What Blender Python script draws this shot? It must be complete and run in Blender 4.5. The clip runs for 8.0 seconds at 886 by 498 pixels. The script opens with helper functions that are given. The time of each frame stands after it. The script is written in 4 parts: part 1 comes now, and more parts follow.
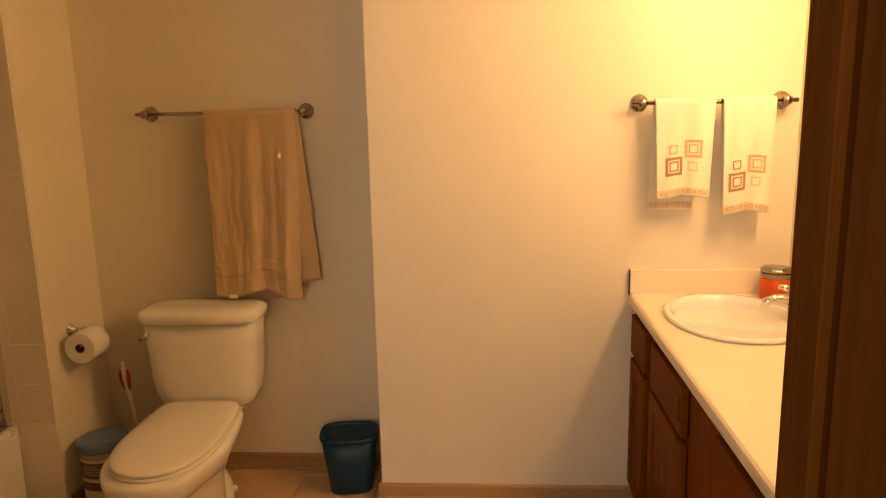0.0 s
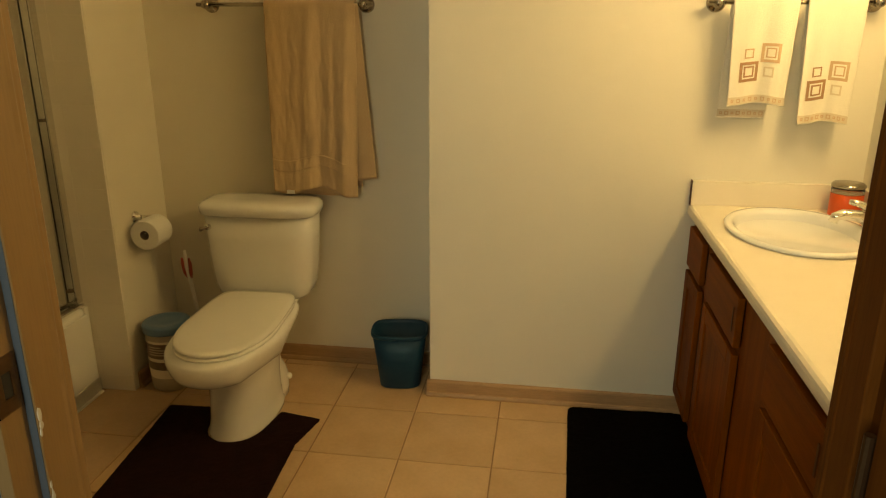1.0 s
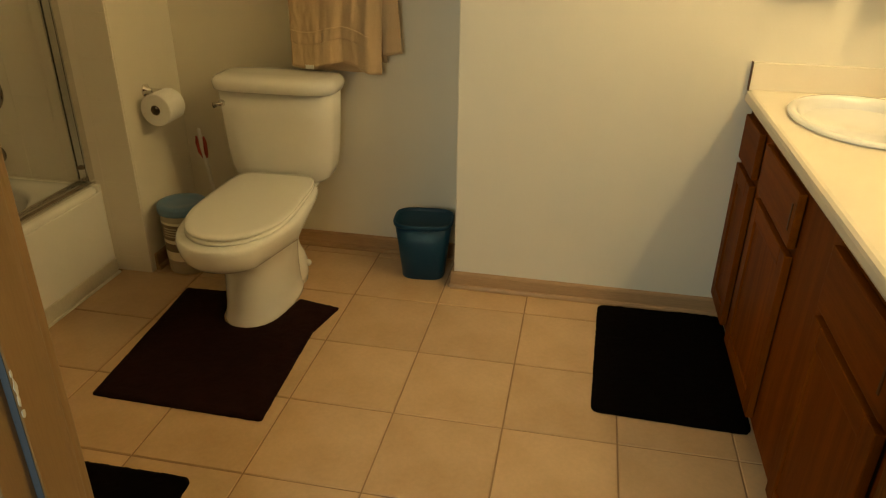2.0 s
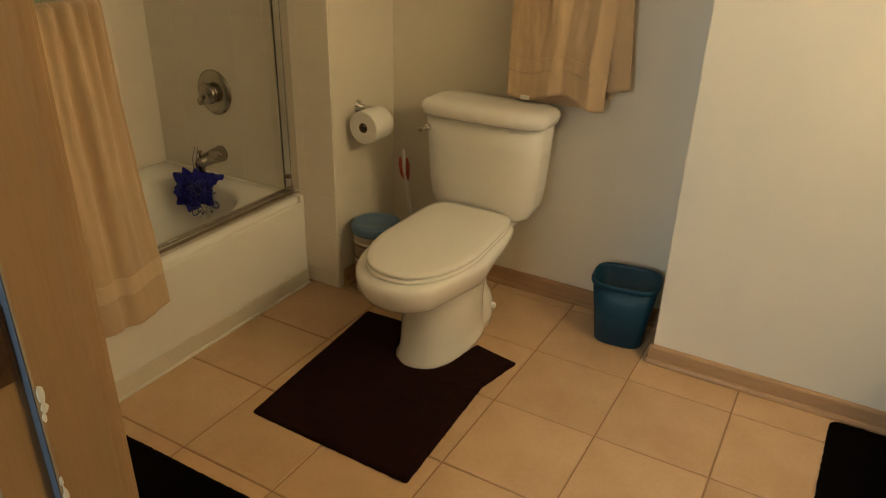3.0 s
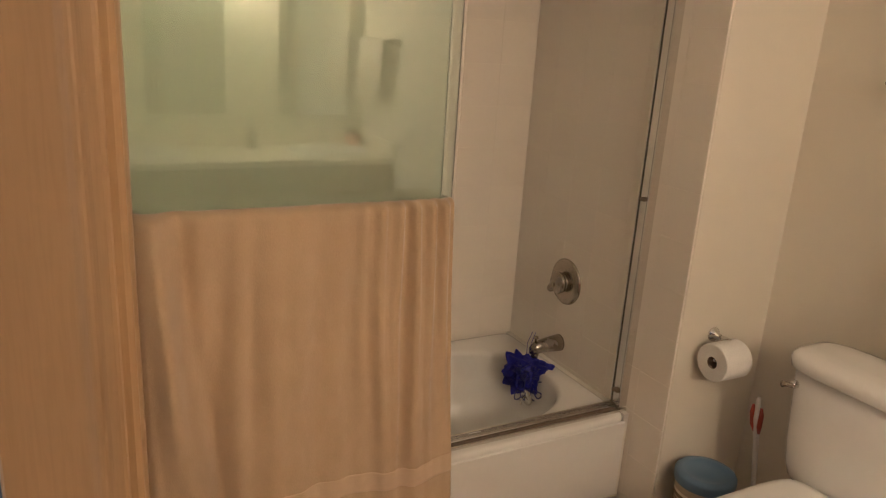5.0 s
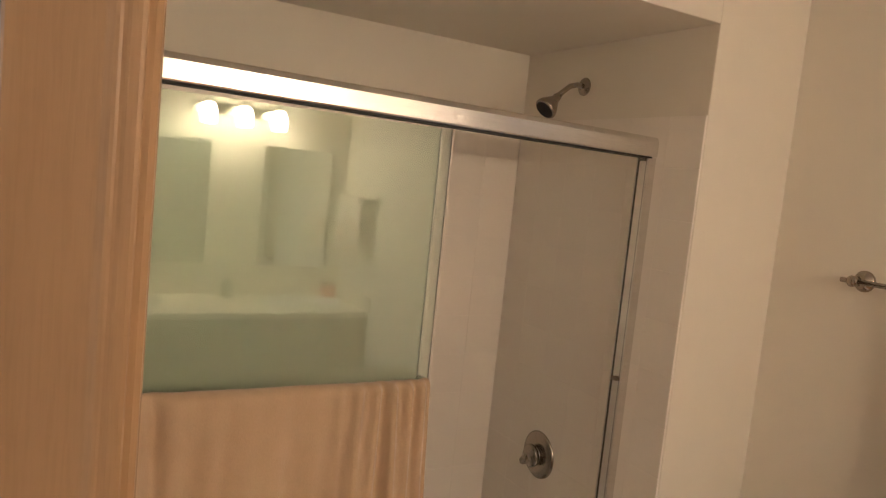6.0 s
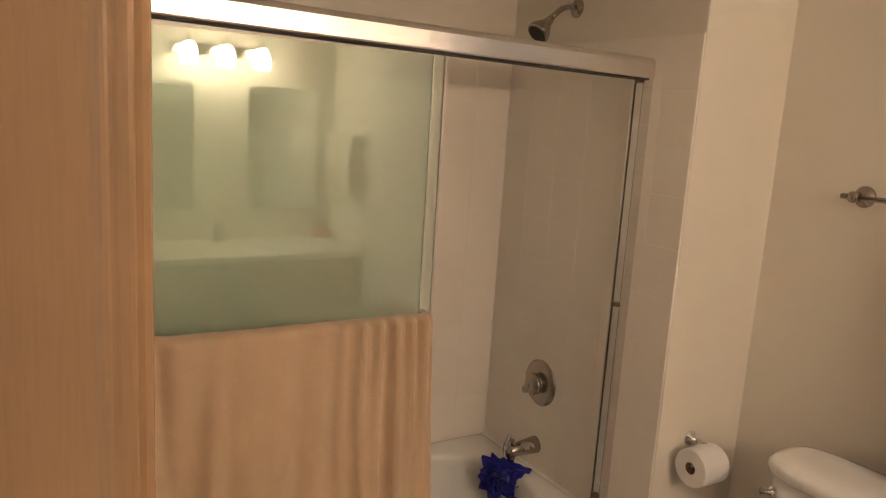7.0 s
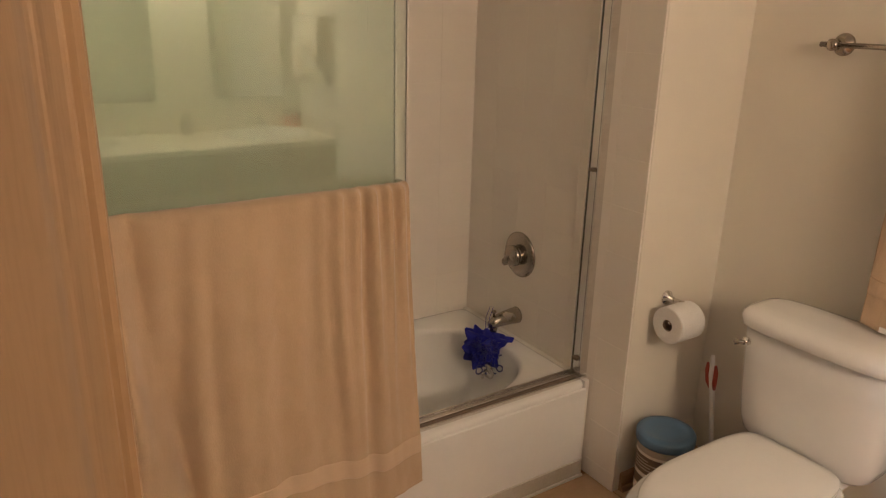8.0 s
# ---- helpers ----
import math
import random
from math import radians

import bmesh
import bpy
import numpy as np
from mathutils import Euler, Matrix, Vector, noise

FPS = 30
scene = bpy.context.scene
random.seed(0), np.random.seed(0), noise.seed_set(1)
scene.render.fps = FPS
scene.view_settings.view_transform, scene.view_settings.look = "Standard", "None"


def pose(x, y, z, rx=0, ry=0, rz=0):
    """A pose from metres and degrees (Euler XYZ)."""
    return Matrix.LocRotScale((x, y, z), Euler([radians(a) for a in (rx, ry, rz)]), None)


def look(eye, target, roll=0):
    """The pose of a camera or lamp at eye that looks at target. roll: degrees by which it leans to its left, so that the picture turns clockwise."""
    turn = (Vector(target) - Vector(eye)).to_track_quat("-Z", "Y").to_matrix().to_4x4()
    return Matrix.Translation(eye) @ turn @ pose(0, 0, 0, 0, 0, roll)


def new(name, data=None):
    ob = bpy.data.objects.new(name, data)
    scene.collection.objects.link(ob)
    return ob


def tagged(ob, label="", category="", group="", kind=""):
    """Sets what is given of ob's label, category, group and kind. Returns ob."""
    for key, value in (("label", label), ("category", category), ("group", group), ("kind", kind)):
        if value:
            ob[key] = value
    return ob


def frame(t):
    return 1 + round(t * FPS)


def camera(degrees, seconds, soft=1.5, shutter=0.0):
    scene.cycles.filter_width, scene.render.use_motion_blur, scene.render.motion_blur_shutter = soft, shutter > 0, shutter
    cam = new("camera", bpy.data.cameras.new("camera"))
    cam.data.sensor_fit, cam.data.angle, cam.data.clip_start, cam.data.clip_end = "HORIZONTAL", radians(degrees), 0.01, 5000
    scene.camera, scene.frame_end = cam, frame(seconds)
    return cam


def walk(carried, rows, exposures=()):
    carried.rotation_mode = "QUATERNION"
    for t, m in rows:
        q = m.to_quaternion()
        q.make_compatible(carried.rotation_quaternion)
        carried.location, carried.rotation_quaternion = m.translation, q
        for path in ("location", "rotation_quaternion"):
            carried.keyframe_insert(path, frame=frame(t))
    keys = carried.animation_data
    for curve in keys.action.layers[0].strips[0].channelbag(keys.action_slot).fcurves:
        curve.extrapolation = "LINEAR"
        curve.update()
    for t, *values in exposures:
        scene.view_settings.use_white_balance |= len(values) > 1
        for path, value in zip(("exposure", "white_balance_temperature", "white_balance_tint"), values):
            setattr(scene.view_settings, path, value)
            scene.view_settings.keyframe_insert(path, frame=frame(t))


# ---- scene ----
cam = camera(63.0, 8.0, soft=1.2)
PATH = [
    (0, (0.476, -2.127, 1.515), (0.341, -0.169, 1.13), -1.3),
    (0.5, (0.479, -2.117, 1.524), (0.189, -0.189, 1.08), -1.4),
    (1, (0.466, -2.131, 1.461), (0.192, -0.245, 0.854), 0.1),
    (1.2, (0.456, -2.127, 1.435), (0.145, -0.27, 0.762), 0.8),
    (2.3, (0.46, -1.906, 1.377), (0.095, -0.161, 0.471), 1.3),
    (2.5, (0.434, -1.862, 1.388), (-0.03, -0.131, 0.501), 1.8),
    (3, (0.422, -1.675, 1.395), (-0.462, -0.105, 0.527), 1.4),
    (3.5, (0.388, -1.455, 1.426), (-0.896, -0.172, 0.586), 2.1),
    (4, (0.330, -1.346, 1.443), (-1.169, -0.294, 0.645), 3.1),
    (4.2, (0.315, -1.328, 1.464), (-1.235, -0.336, 0.681), 3.5),
    (5.3, (0.31, -1.338, 1.594), (-1.411, -0.428, 1.139), 4.4),
    (5.5, (0.307, -1.347, 1.621), (-1.425, -0.422, 1.244), 4.8),
    (6, (0.31, -1.365, 1.675), (-1.415, -0.369, 1.489), 5.8),
    (6.5, (0.313, -1.376, 1.693), (-1.433, -0.408, 1.57), 5.3),
    (7, (0.278, -1.369, 1.655), (-1.407, -0.35, 1.302), 3.6),
    (7.5, (0.281, -1.356, 1.605), (-1.354, -0.346, 1.051), 2.0),
    (8, (0.276, -1.356, 1.58), (-1.311, -0.315, 0.95), 1.4),
]

# ---- light ----
EXPOSURES = [(0.0, 0.20, 12000, 28), (0.5, 0.10, 11000, 14), (1.0, 0.06, 9400, -11), (1.2, 0.10, 8800, -13), (2.5, 0.34, 7300, -9), (3.0, 0.47, 6350, -3),
             (3.5, 0.58, 5900, 11), (4.2, 0.72, 5650, 13), (5.5, 0.82, 5250, 17), (8.0, 0.80, 5350, 17)]
walk(cam, [(t, look(eye, target, roll)) for t, eye, target, roll in PATH], EXPOSURES)

BULB_COLOUR, BULB_STRENGTH = (1.0, 0.70, 0.40), 61.0
world = bpy.data.worlds.new("world")
world.use_nodes = True
world.node_tree.nodes["Background"].inputs[0].default_value = (0.55, 0.68, 0.9, 1)
world.node_tree.nodes["Background"].inputs[1].default_value = 0.4
scene.world = world

# daylight from a hall window behind the camera's start, falling through the doorway
DAY_X, DAY_Y, DAY_Z = -0.06, -3.37, 1.62
day = bpy.data.lights.new("hall_daylight", "AREA")
day.shape, day.size, day.size_y, day.energy, day.color = "RECTANGLE", 0.66, 1.02, 19.0, (0.93, 0.95, 0.98)
new("hall_daylight", day).matrix_basis = look((DAY_X, DAY_Y, DAY_Z), (DAY_X + 0.3, 0.0, DAY_Z - 0.55))


# ---- materials ----
def node(nt, kind, **values):
    n = nt.nodes.new(kind)
    for k, v in values.items():
        if k in n.inputs:
            n.inputs[k].default_value = v
    return n


def material(name, colour, second=None, rough=0.5, metal=0.0, scale=8.0, stretch=(1, 1, 1), fine=300.0, bump=0.0, dist=0.001,
             amount=0.5, coat=0.0, sheen=0.0, rough_var=0.08, random_tone=0.0, spec=0.5, detail=4.0, speck_amount=0.2):
    """A surface with two scales of variation: a broad mottling between two colours and a fine grain that also drives the relief."""
    m = bpy.data.materials.new(name)
    m.use_nodes = True
    nt = m.node_tree
    b = nt.nodes["Principled BSDF"]
    link = nt.links.new
    tc = node(nt, "ShaderNodeTexCoord")
    mp = node(nt, "ShaderNodeMapping")
    mp.inputs["Scale"].default_value = stretch
    link(tc.outputs["Object"], mp.inputs["Vector"])
    broad = node(nt, "ShaderNodeTexNoise", Scale=scale, Detail=detail, Roughness=0.6)
    grain = node(nt, "ShaderNodeTexNoise", Scale=fine, Detail=2.0)
    link(mp.outputs[0], broad.inputs["Vector"])
    link(mp.outputs[0], grain.inputs["Vector"])
    mix = node(nt, "ShaderNodeMix")
    mix.data_type = "RGBA"
    second = second or tuple(c * 0.88 for c in colour)
    mix.inputs[6].default_value, mix.inputs[7].default_value = (*colour, 1), (*second, 1)
    ramp = node(nt, "ShaderNodeMapRange")
    ramp.inputs[1].default_value, ramp.inputs[2].default_value = 0.35, 0.65
    ramp.inputs[4].default_value = amount
    link(broad.outputs[0], ramp.inputs[0])
    link(ramp.outputs[0], mix.inputs[0])
    speck = node(nt, "ShaderNodeMix")
    speck.data_type, speck.blend_type = "RGBA", "MULTIPLY"
    speck.inputs[0].default_value = speck_amount
    tone = node(nt, "ShaderNodeMapRange")
    tone.inputs[1].default_value, tone.inputs[2].default_value = 0.3, 0.7
    tone.inputs[3].default_value, tone.inputs[4].default_value = 0.7, 1.1
    link(grain.outputs[0], tone.inputs[0])
    link(mix.outputs[2], speck.inputs[6])
    link(tone.outputs[0], speck.inputs[7])
    colour_out = speck.outputs[2]
    if random_tone:
        info = node(nt, "ShaderNodeObjectInfo")
        r = node(nt, "ShaderNodeMapRange")
        r.inputs[3].default_value, r.inputs[4].default_value = 1 - random_tone, 1 + random_tone
        link(info.outputs["Random"], r.inputs[0])
        m2 = node(nt, "ShaderNodeMix")
        m2.data_type, m2.blend_type = "RGBA", "MULTIPLY"
        m2.inputs[0].default_value = 1.0
        link(colour_out, m2.inputs[6])
        link(r.outputs[0], m2.inputs[7])
        colour_out = m2.outputs[2]
    link(colour_out, b.inputs["Base Color"])
    rr = node(nt, "ShaderNodeMapRange")
    rr.inputs[3].default_value, rr.inputs[4].default_value = max(0.02, rough - rough_var), min(1.0, rough + rough_var)
    link(broad.outputs[0], rr.inputs[0])
    link(rr.outputs[0], b.inputs["Roughness"])
    b.inputs["Metallic"].default_value = metal
    b.inputs["Coat Weight"].default_value = coat
    b.inputs["Sheen Weight"].default_value = sheen
    b.inputs["Specular IOR Level"].default_value = spec
    if bump:
        bp = node(nt, "ShaderNodeBump", Strength=bump, Distance=dist)
        link(grain.outputs[0], bp.inputs["Height"])
        link(bp.outputs[0], b.inputs["Normal"])
    return m


def wood(name, light, dark, axis="z", rough=0.4, ring=22.0, coat=0.1, pore=0.3, spec=0.2):
    """Straight-grained wood: stretched noise bands along one axis, fine pores across."""
    m = bpy.data.materials.new(name)
    m.use_nodes = True
    nt = m.node_tree
    b = nt.nodes["Principled BSDF"]
    link = nt.links.new
    tc = node(nt, "ShaderNodeTexCoord")
    info = node(nt, "ShaderNodeObjectInfo")
    mp = node(nt, "ShaderNodeMapping")
    mp.inputs["Scale"].default_value = {"z": (1, 1, 0.06), "y": (1, 0.06, 1), "x": (0.06, 1, 1)}[axis]
    link(tc.outputs["Object"], mp.inputs["Vector"])
    off = node(nt, "ShaderNodeVectorMath")
    off.operation = "MULTIPLY_ADD"
    off.inputs[1].default_value = (7, 5, 3)
    link(info.outputs["Random"], off.inputs[0])
    link(mp.outputs[0], off.inputs[2])
    a = node(nt, "ShaderNodeTexNoise", Scale=ring, Detail=5.0, Roughness=0.55, Distortion=0.6)
    f = node(nt, "ShaderNodeTexNoise", Scale=ring * 16, Detail=2.0)
    link(off.outputs[0], a.inputs["Vector"])
    link(off.outputs[0], f.inputs["Vector"])
    ramp = node(nt, "ShaderNodeValToRGB")
    e = ramp.color_ramp.elements
    e[0].position, e[0].color = 0.3, (*dark, 1)
    e[1].position, e[1].color = 0.68, (*light, 1)
    link(a.outputs[0], ramp.inputs[0])
    mul = node(nt, "ShaderNodeMix")
    mul.data_type, mul.blend_type = "RGBA", "MULTIPLY"
    mul.inputs[0].default_value = pore
    pores = node(nt, "ShaderNodeMapRange")
    pores.inputs[1].default_value, pores.inputs[2].default_value = 0.35, 0.55
    pores.inputs[3].default_value = 0.55
    link(f.outputs[0], pores.inputs[0])
    link(ramp.outputs[0], mul.inputs[6])
    link(pores.outputs[0], mul.inputs[7])
    link(mul.outputs[2], b.inputs["Base Color"])
    b.inputs["Roughness"].default_value = rough
    b.inputs["Coat Weight"].default_value = coat
    b.inputs["Coat Roughness"].default_value = 0.25
    b.inputs["Specular IOR Level"].default_value = spec
    bp = node(nt, "ShaderNodeBump", Strength=0.25, Distance=0.0006)
    link(f.outputs[0], bp.inputs["Height"])
    link(bp.outputs[0], b.inputs["Normal"])
    return m


def plain_glass(name, tint, rough=0.0):
    m = bpy.data.materials.new(name)
    m.use_nodes = True
    b = m.node_tree.nodes["Principled BSDF"]
    b.inputs["Base Color"].default_value = (*tint, 1)
    b.inputs["Transmission Weight"].default_value = 1.0
    b.inputs["Roughness"].default_value = rough
    b.inputs["IOR"].default_value = 1.52
    return m


def emitter(name, colour, strength):
    m = bpy.data.materials.new(name)
    m.use_nodes = True
    b = m.node_tree.nodes["Principled BSDF"]
    b.inputs["Base Color"].default_value = (0.9, 0.88, 0.82, 1)
    b.inputs["Emission Color"].default_value = (*colour, 1)
    b.inputs["Emission Strength"].default_value = strength
    return m


PAINT = material("cream_wall_paint", (0.785, 0.74, 0.64), (0.755, 0.71, 0.61), rough=0.62, scale=2.2, fine=170, bump=0.18, dist=0.0012, rough_var=0.06, speck_amount=0.03)
CEILING = material("ceiling_paint", (0.85, 0.83, 0.78), rough=0.85, scale=3, fine=130, bump=0.3, dist=0.002)
HALL_PAINT = material("blue_grey_hall_paint", (0.075, 0.090, 0.112), (0.062, 0.075, 0.094), rough=0.6, scale=3, fine=150, bump=0.15)
CARPET = material("hall_carpet", (0.20, 0.16, 0.12), (0.14, 0.11, 0.08), rough=0.95, scale=30, fine=500, bump=0.8, dist=0.004)
WALL_TILE = material("glazed_wall_tile", (0.88, 0.83, 0.75), (0.865, 0.815, 0.735), rough=0.22, scale=5, fine=60, bump=0.03, dist=0.002, random_tone=0.012, speck_amount=0.03)
WALL_GROUT = material("pale_grout", (0.86, 0.81, 0.73), (0.845, 0.795, 0.71), rough=0.85, scale=6, fine=200, bump=0.3, speck_amount=0.03)
FLOOR_TILE = material("tan_floor_tile", (0.62, 0.43, 0.265), (0.53, 0.35, 0.20), rough=0.36, scale=4.5, fine=70, bump=0.10, dist=0.0015, random_tone=0.06, amount=0.9)
FLOOR_GROUT = material("brown_grout", (0.36, 0.23, 0.13), (0.25, 0.15, 0.08), rough=0.9, scale=9, fine=200, bump=0.4)
CERAMIC = material("white_ceramic", (0.88, 0.88, 0.865), (0.87, 0.865, 0.845), rough=0.08, scale=3, fine=40, rough_var=0.03, coat=0.4, speck_amount=0.03)
SEAT_PLASTIC = material("seat_enamel", (0.88, 0.875, 0.85), (0.87, 0.86, 0.83), rough=0.17, scale=4, fine=60, rough_var=0.04, speck_amount=0.03)
TUB_WHITE = material("tub_enamel", (0.86, 0.855, 0.83), (0.835, 0.825, 0.79), rough=0.16, scale=3, fine=50, rough_var=0.05, speck_amount=0.03)
CAULK = material("caulk", (0.83, 0.81, 0.75), (0.70, 0.66, 0.58), rough=0.6, scale=12, fine=120)
VINYL = material("grey_vinyl_trim", (0.70, 0.66, 0.58), (0.62, 0.58, 0.50), rough=0.45, scale=8, fine=120)
JAMB_WOOD = wood("light_maple", (0.305, 0.190, 0.091), (0.284, 0.175, 0.082), "z", 0.42, 22.0, 0.1, 0.12)
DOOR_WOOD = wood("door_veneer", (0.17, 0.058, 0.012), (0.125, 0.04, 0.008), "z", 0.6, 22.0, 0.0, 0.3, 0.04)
BASE_WOOD = wood("tan_baseboard_wood", (0.47, 0.30, 0.17), (0.38, 0.235, 0.125), "x", 0.45)
BASE_WOOD_Y = wood("tan_baseboard_wood_side", (0.47, 0.30, 0.17), (0.38, 0.235, 0.125), "y", 0.45)
OAK = wood("stained_oak", (0.225, 0.060, 0.005), (0.145, 0.036, 0.0035), "z", 0.5, 26, 0.0, 0.3, 0.05)
OAK_Y = wood("stained_oak_rail", (0.225, 0.060, 0.005), (0.145, 0.036, 0.0035), "y", 0.5, 26, 0.0, 0.3, 0.05)
# oak darkened for recesses and grooves: their shade is put into the colour
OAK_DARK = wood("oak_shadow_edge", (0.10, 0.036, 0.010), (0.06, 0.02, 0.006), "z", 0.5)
LAMINATE = material("cream_laminate", (0.84, 0.765, 0.64), (0.82, 0.74, 0.615), rough=0.34, scale=11, fine=140, amount=0.6, speck_amount=0.03)
CHROME = material("chrome", (0.82, 0.80, 0.77), rough=0.08, metal=1.0, scale=6, fine=200, rough_var=0.04)
NICKEL = material("brushed_nickel", (0.44, 0.40, 0.345), (0.37, 0.335, 0.285), rough=0.26, metal=1.0, scale=10, fine=300, rough_var=0.06)
ALUMINIUM = material("bright_aluminium", (0.80, 0.78, 0.75), (0.70, 0.68, 0.64), rough=0.24, metal=1.0, scale=14, stretch=(1, 0.05, 1), fine=300, rough_var=0.07)
DARK_NICKEL = material("dark_polished_nickel", (0.42, 0.37, 0.31), (0.36, 0.31, 0.26), rough=0.14, metal=1.0, scale=10, fine=300, rough_var=0.04)
BRONZE = material("worn_bronze", (0.22, 0.13, 0.07), (0.12, 0.075, 0.045), rough=0.38, metal=0.9, scale=40, fine=200)
BLACK = material("black_rubber", (0.015, 0.014, 0.013), rough=0.6)
TERRY = material("tan_terry", (0.56, 0.415, 0.27), (0.505, 0.37, 0.232), rough=0.95, scale=16, stretch=(1, 1, 0.5), amount=0.6, detail=6.0, fine=330, bump=0.5, dist=0.002, speck_amount=0.12, sheen=0.35, spec=0.1)
TERRY_BAND = material("tan_woven_band", (0.66, 0.505, 0.35), (0.63, 0.475, 0.325), rough=0.8, scale=14, stretch=(1, 1, 9), fine=260, bump=0.35, dist=0.001, sheen=0.2, spec=0.15)
CREAM_TERRY = material("cream_terry", (0.86, 0.81, 0.71), (0.82, 0.77, 0.66), rough=0.95, scale=12, fine=420, bump=0.8, dist=0.0025, sheen=0.3, spec=0.1)
BROWN_STITCH = material("brown_embroidery", (0.40, 0.23, 0.135), (0.32, 0.175, 0.10), rough=0.8, scale=60, fine=500, bump=0.5)
ROSE_STITCH = material("rose_tan_embroidery", (0.60, 0.42, 0.28), (0.52, 0.35, 0.225), rough=0.8, scale=60, fine=500, bump=0.5)
GREY_STITCH = material("pale_embroidery", (0.70, 0.60, 0.46), (0.62, 0.52, 0.39), rough=0.8, scale=60, fine=500, bump=0.5)
MAT_PILE = material("dark_brown_pile", (0.021, 0.0065, 0.005), (0.012, 0.004, 0.003), rough=0.95, scale=25, fine=600, bump=1.0, dist=0.004, sheen=0.0, spec=0.1)
MAT_BLACK = material("near_black_pile", (0.0032, 0.0018, 0.0016), (0.002, 0.0012, 0.001), rough=0.95, scale=25, fine=600, bump=1.0, dist=0.004, sheen=0.0, spec=0.05)
TEAL = material("teal_plastic", (0.005, 0.044, 0.086), (0.0045, 0.038, 0.076), rough=0.45, spec=0.3, scale=6, fine=220, bump=0.05, rough_var=0.06, speck_amount=0.03)
LID_BLUE = material("sky_blue_plastic", (0.115, 0.20, 0.32), (0.10, 0.178, 0.285), rough=0.4, scale=8, fine=200, speck_amount=0.03)
PAIL = material("cream_grey_pail", (0.50, 0.43, 0.34), (0.44, 0.375, 0.29), rough=0.4, scale=8, fine=150)
LABEL_DARK = material("dark_label", (0.20, 0.14, 0.095), rough=0.5, scale=20)
WHITE_PLASTIC = material("white_plastic", (0.80, 0.78, 0.74), rough=0.35, scale=9, speck_amount=0.03)
RED_PLASTIC = material("dull_red_plastic", (0.38, 0.055, 0.035), rough=0.4, scale=9)
PAPER = material("tissue_paper", (0.85, 0.845, 0.825), (0.82, 0.81, 0.785), rough=0.95, scale=30, fine=250, bump=0.4, dist=0.001)
CARDBOARD = material("grey_card", (0.20, 0.15, 0.11), rough=0.9, scale=30)
NAVY_MESH = material("royal_blue_netting", (0.012, 0.015, 0.36), (0.007, 0.009, 0.22), rough=0.45, scale=60, fine=500, bump=0.6, sheen=0.2)
NAVY_THIN = material("thin_blue_netting", (0.03, 0.04, 0.24), (0.018, 0.025, 0.16), rough=0.35, scale=60, fine=400, bump=0.4)
CORAL = material("coral_candle_wax", (0.72, 0.10, 0.03), (0.62, 0.07, 0.02), rough=0.4, scale=12)
MIRROR = material("mirror_silver", (0.86, 0.88, 0.86), (0.86, 0.88, 0.86), rough=0.02, metal=1.0, rough_var=0.0)
GLASS = plain_glass("green_tinted_glass", (0.82, 0.895, 0.80))
JAR_GLASS = plain_glass("clear_jar_glass", (0.96, 0.97, 0.96))
SHADE = emitter("lit_opal_glass", BULB_COLOUR, BULB_STRENGTH)
PATCH = material("white_filler", (0.72, 0.70, 0.64), rough=0.85, scale=20)
BLUE_EDGE = material("slate_blue_edge_paint", (0.085, 0.105, 0.142), (0.065, 0.082, 0.11), rough=0.5, scale=12, fine=200, bump=0.2)


# ---- building helpers ----
def finish(bm, name, mat, smooth=False):
    bmesh.ops.recalc_face_normals(bm, faces=bm.faces)
    me = bpy.data.meshes.new(name)
    bm.to_mesh(me)
    bm.free()
    for m in (mat if isinstance(mat, (list, tuple)) else (mat,)):
        me.materials.append(m)
    if smooth:
        for p in me.polygons:
            p.use_smooth = True
    return me


def part(name, bm, mat, parent=None, label="", smooth=False):
    ob = new(name, finish(bm, name, mat, smooth))
    if parent:
        ob.parent = parent
    if label:
        ob["label"] = label
    return ob


def thing(name, label, category, at=(0, 0, 0), rz=0, group="", kind=""):
    ob = new(name)
    ob.matrix_basis = pose(*at, 0, 0, rz)
    return tagged(ob, label, category, group, kind)


def box(bm, x0, x1, y0, y1, z0, z1, bevel=0.0, seg=2):
    m = Matrix.LocRotScale(((x0 + x1) / 2, (y0 + y1) / 2, (z0 + z1) / 2), None, (x1 - x0, y1 - y0, z1 - z0))
    vs = bmesh.ops.create_cube(bm, size=1, matrix=m)["verts"]
    if bevel:
        es = list({e for v in vs for e in v.link_edges})
        bmesh.ops.bevel(bm, geom=es, offset=bevel, segments=seg, affect="EDGES", profile=0.6)
    return bm


def boxed(*a, **k):
    return box(bmesh.new(), *a, **k)


def loft(bm, rings, cap0=True, cap1=True):
    rows = [[bm.verts.new(p) for p in r] for r in rings]
    n = len(rows[0])
    for a, b in zip(rows, rows[1:]):
        for i in range(n):
            bm.faces.new((a[i], a[(i + 1) % n], b[(i + 1) % n], b[i]))
    if cap0:
        bm.faces.new(rows[0])
    if cap1:
        bm.faces.new(rows[-1])
    return bm


def oval(cx, cy, z, a, b, n=48, p=2.0, front=None):
    """A closed ring; p above 2 squares it; front gives another half-length towards -y."""
    out = []
    for i in range(n):
        t = 2 * math.pi * i / n
        c, s = math.cos(t), math.sin(t)
        bb = front if (front is not None and s < 0) else b
        out.append((cx + a * math.copysign(abs(c) ** (2 / p), c), cy + bb * math.copysign(abs(s) ** (2 / p), s), z))
    return out


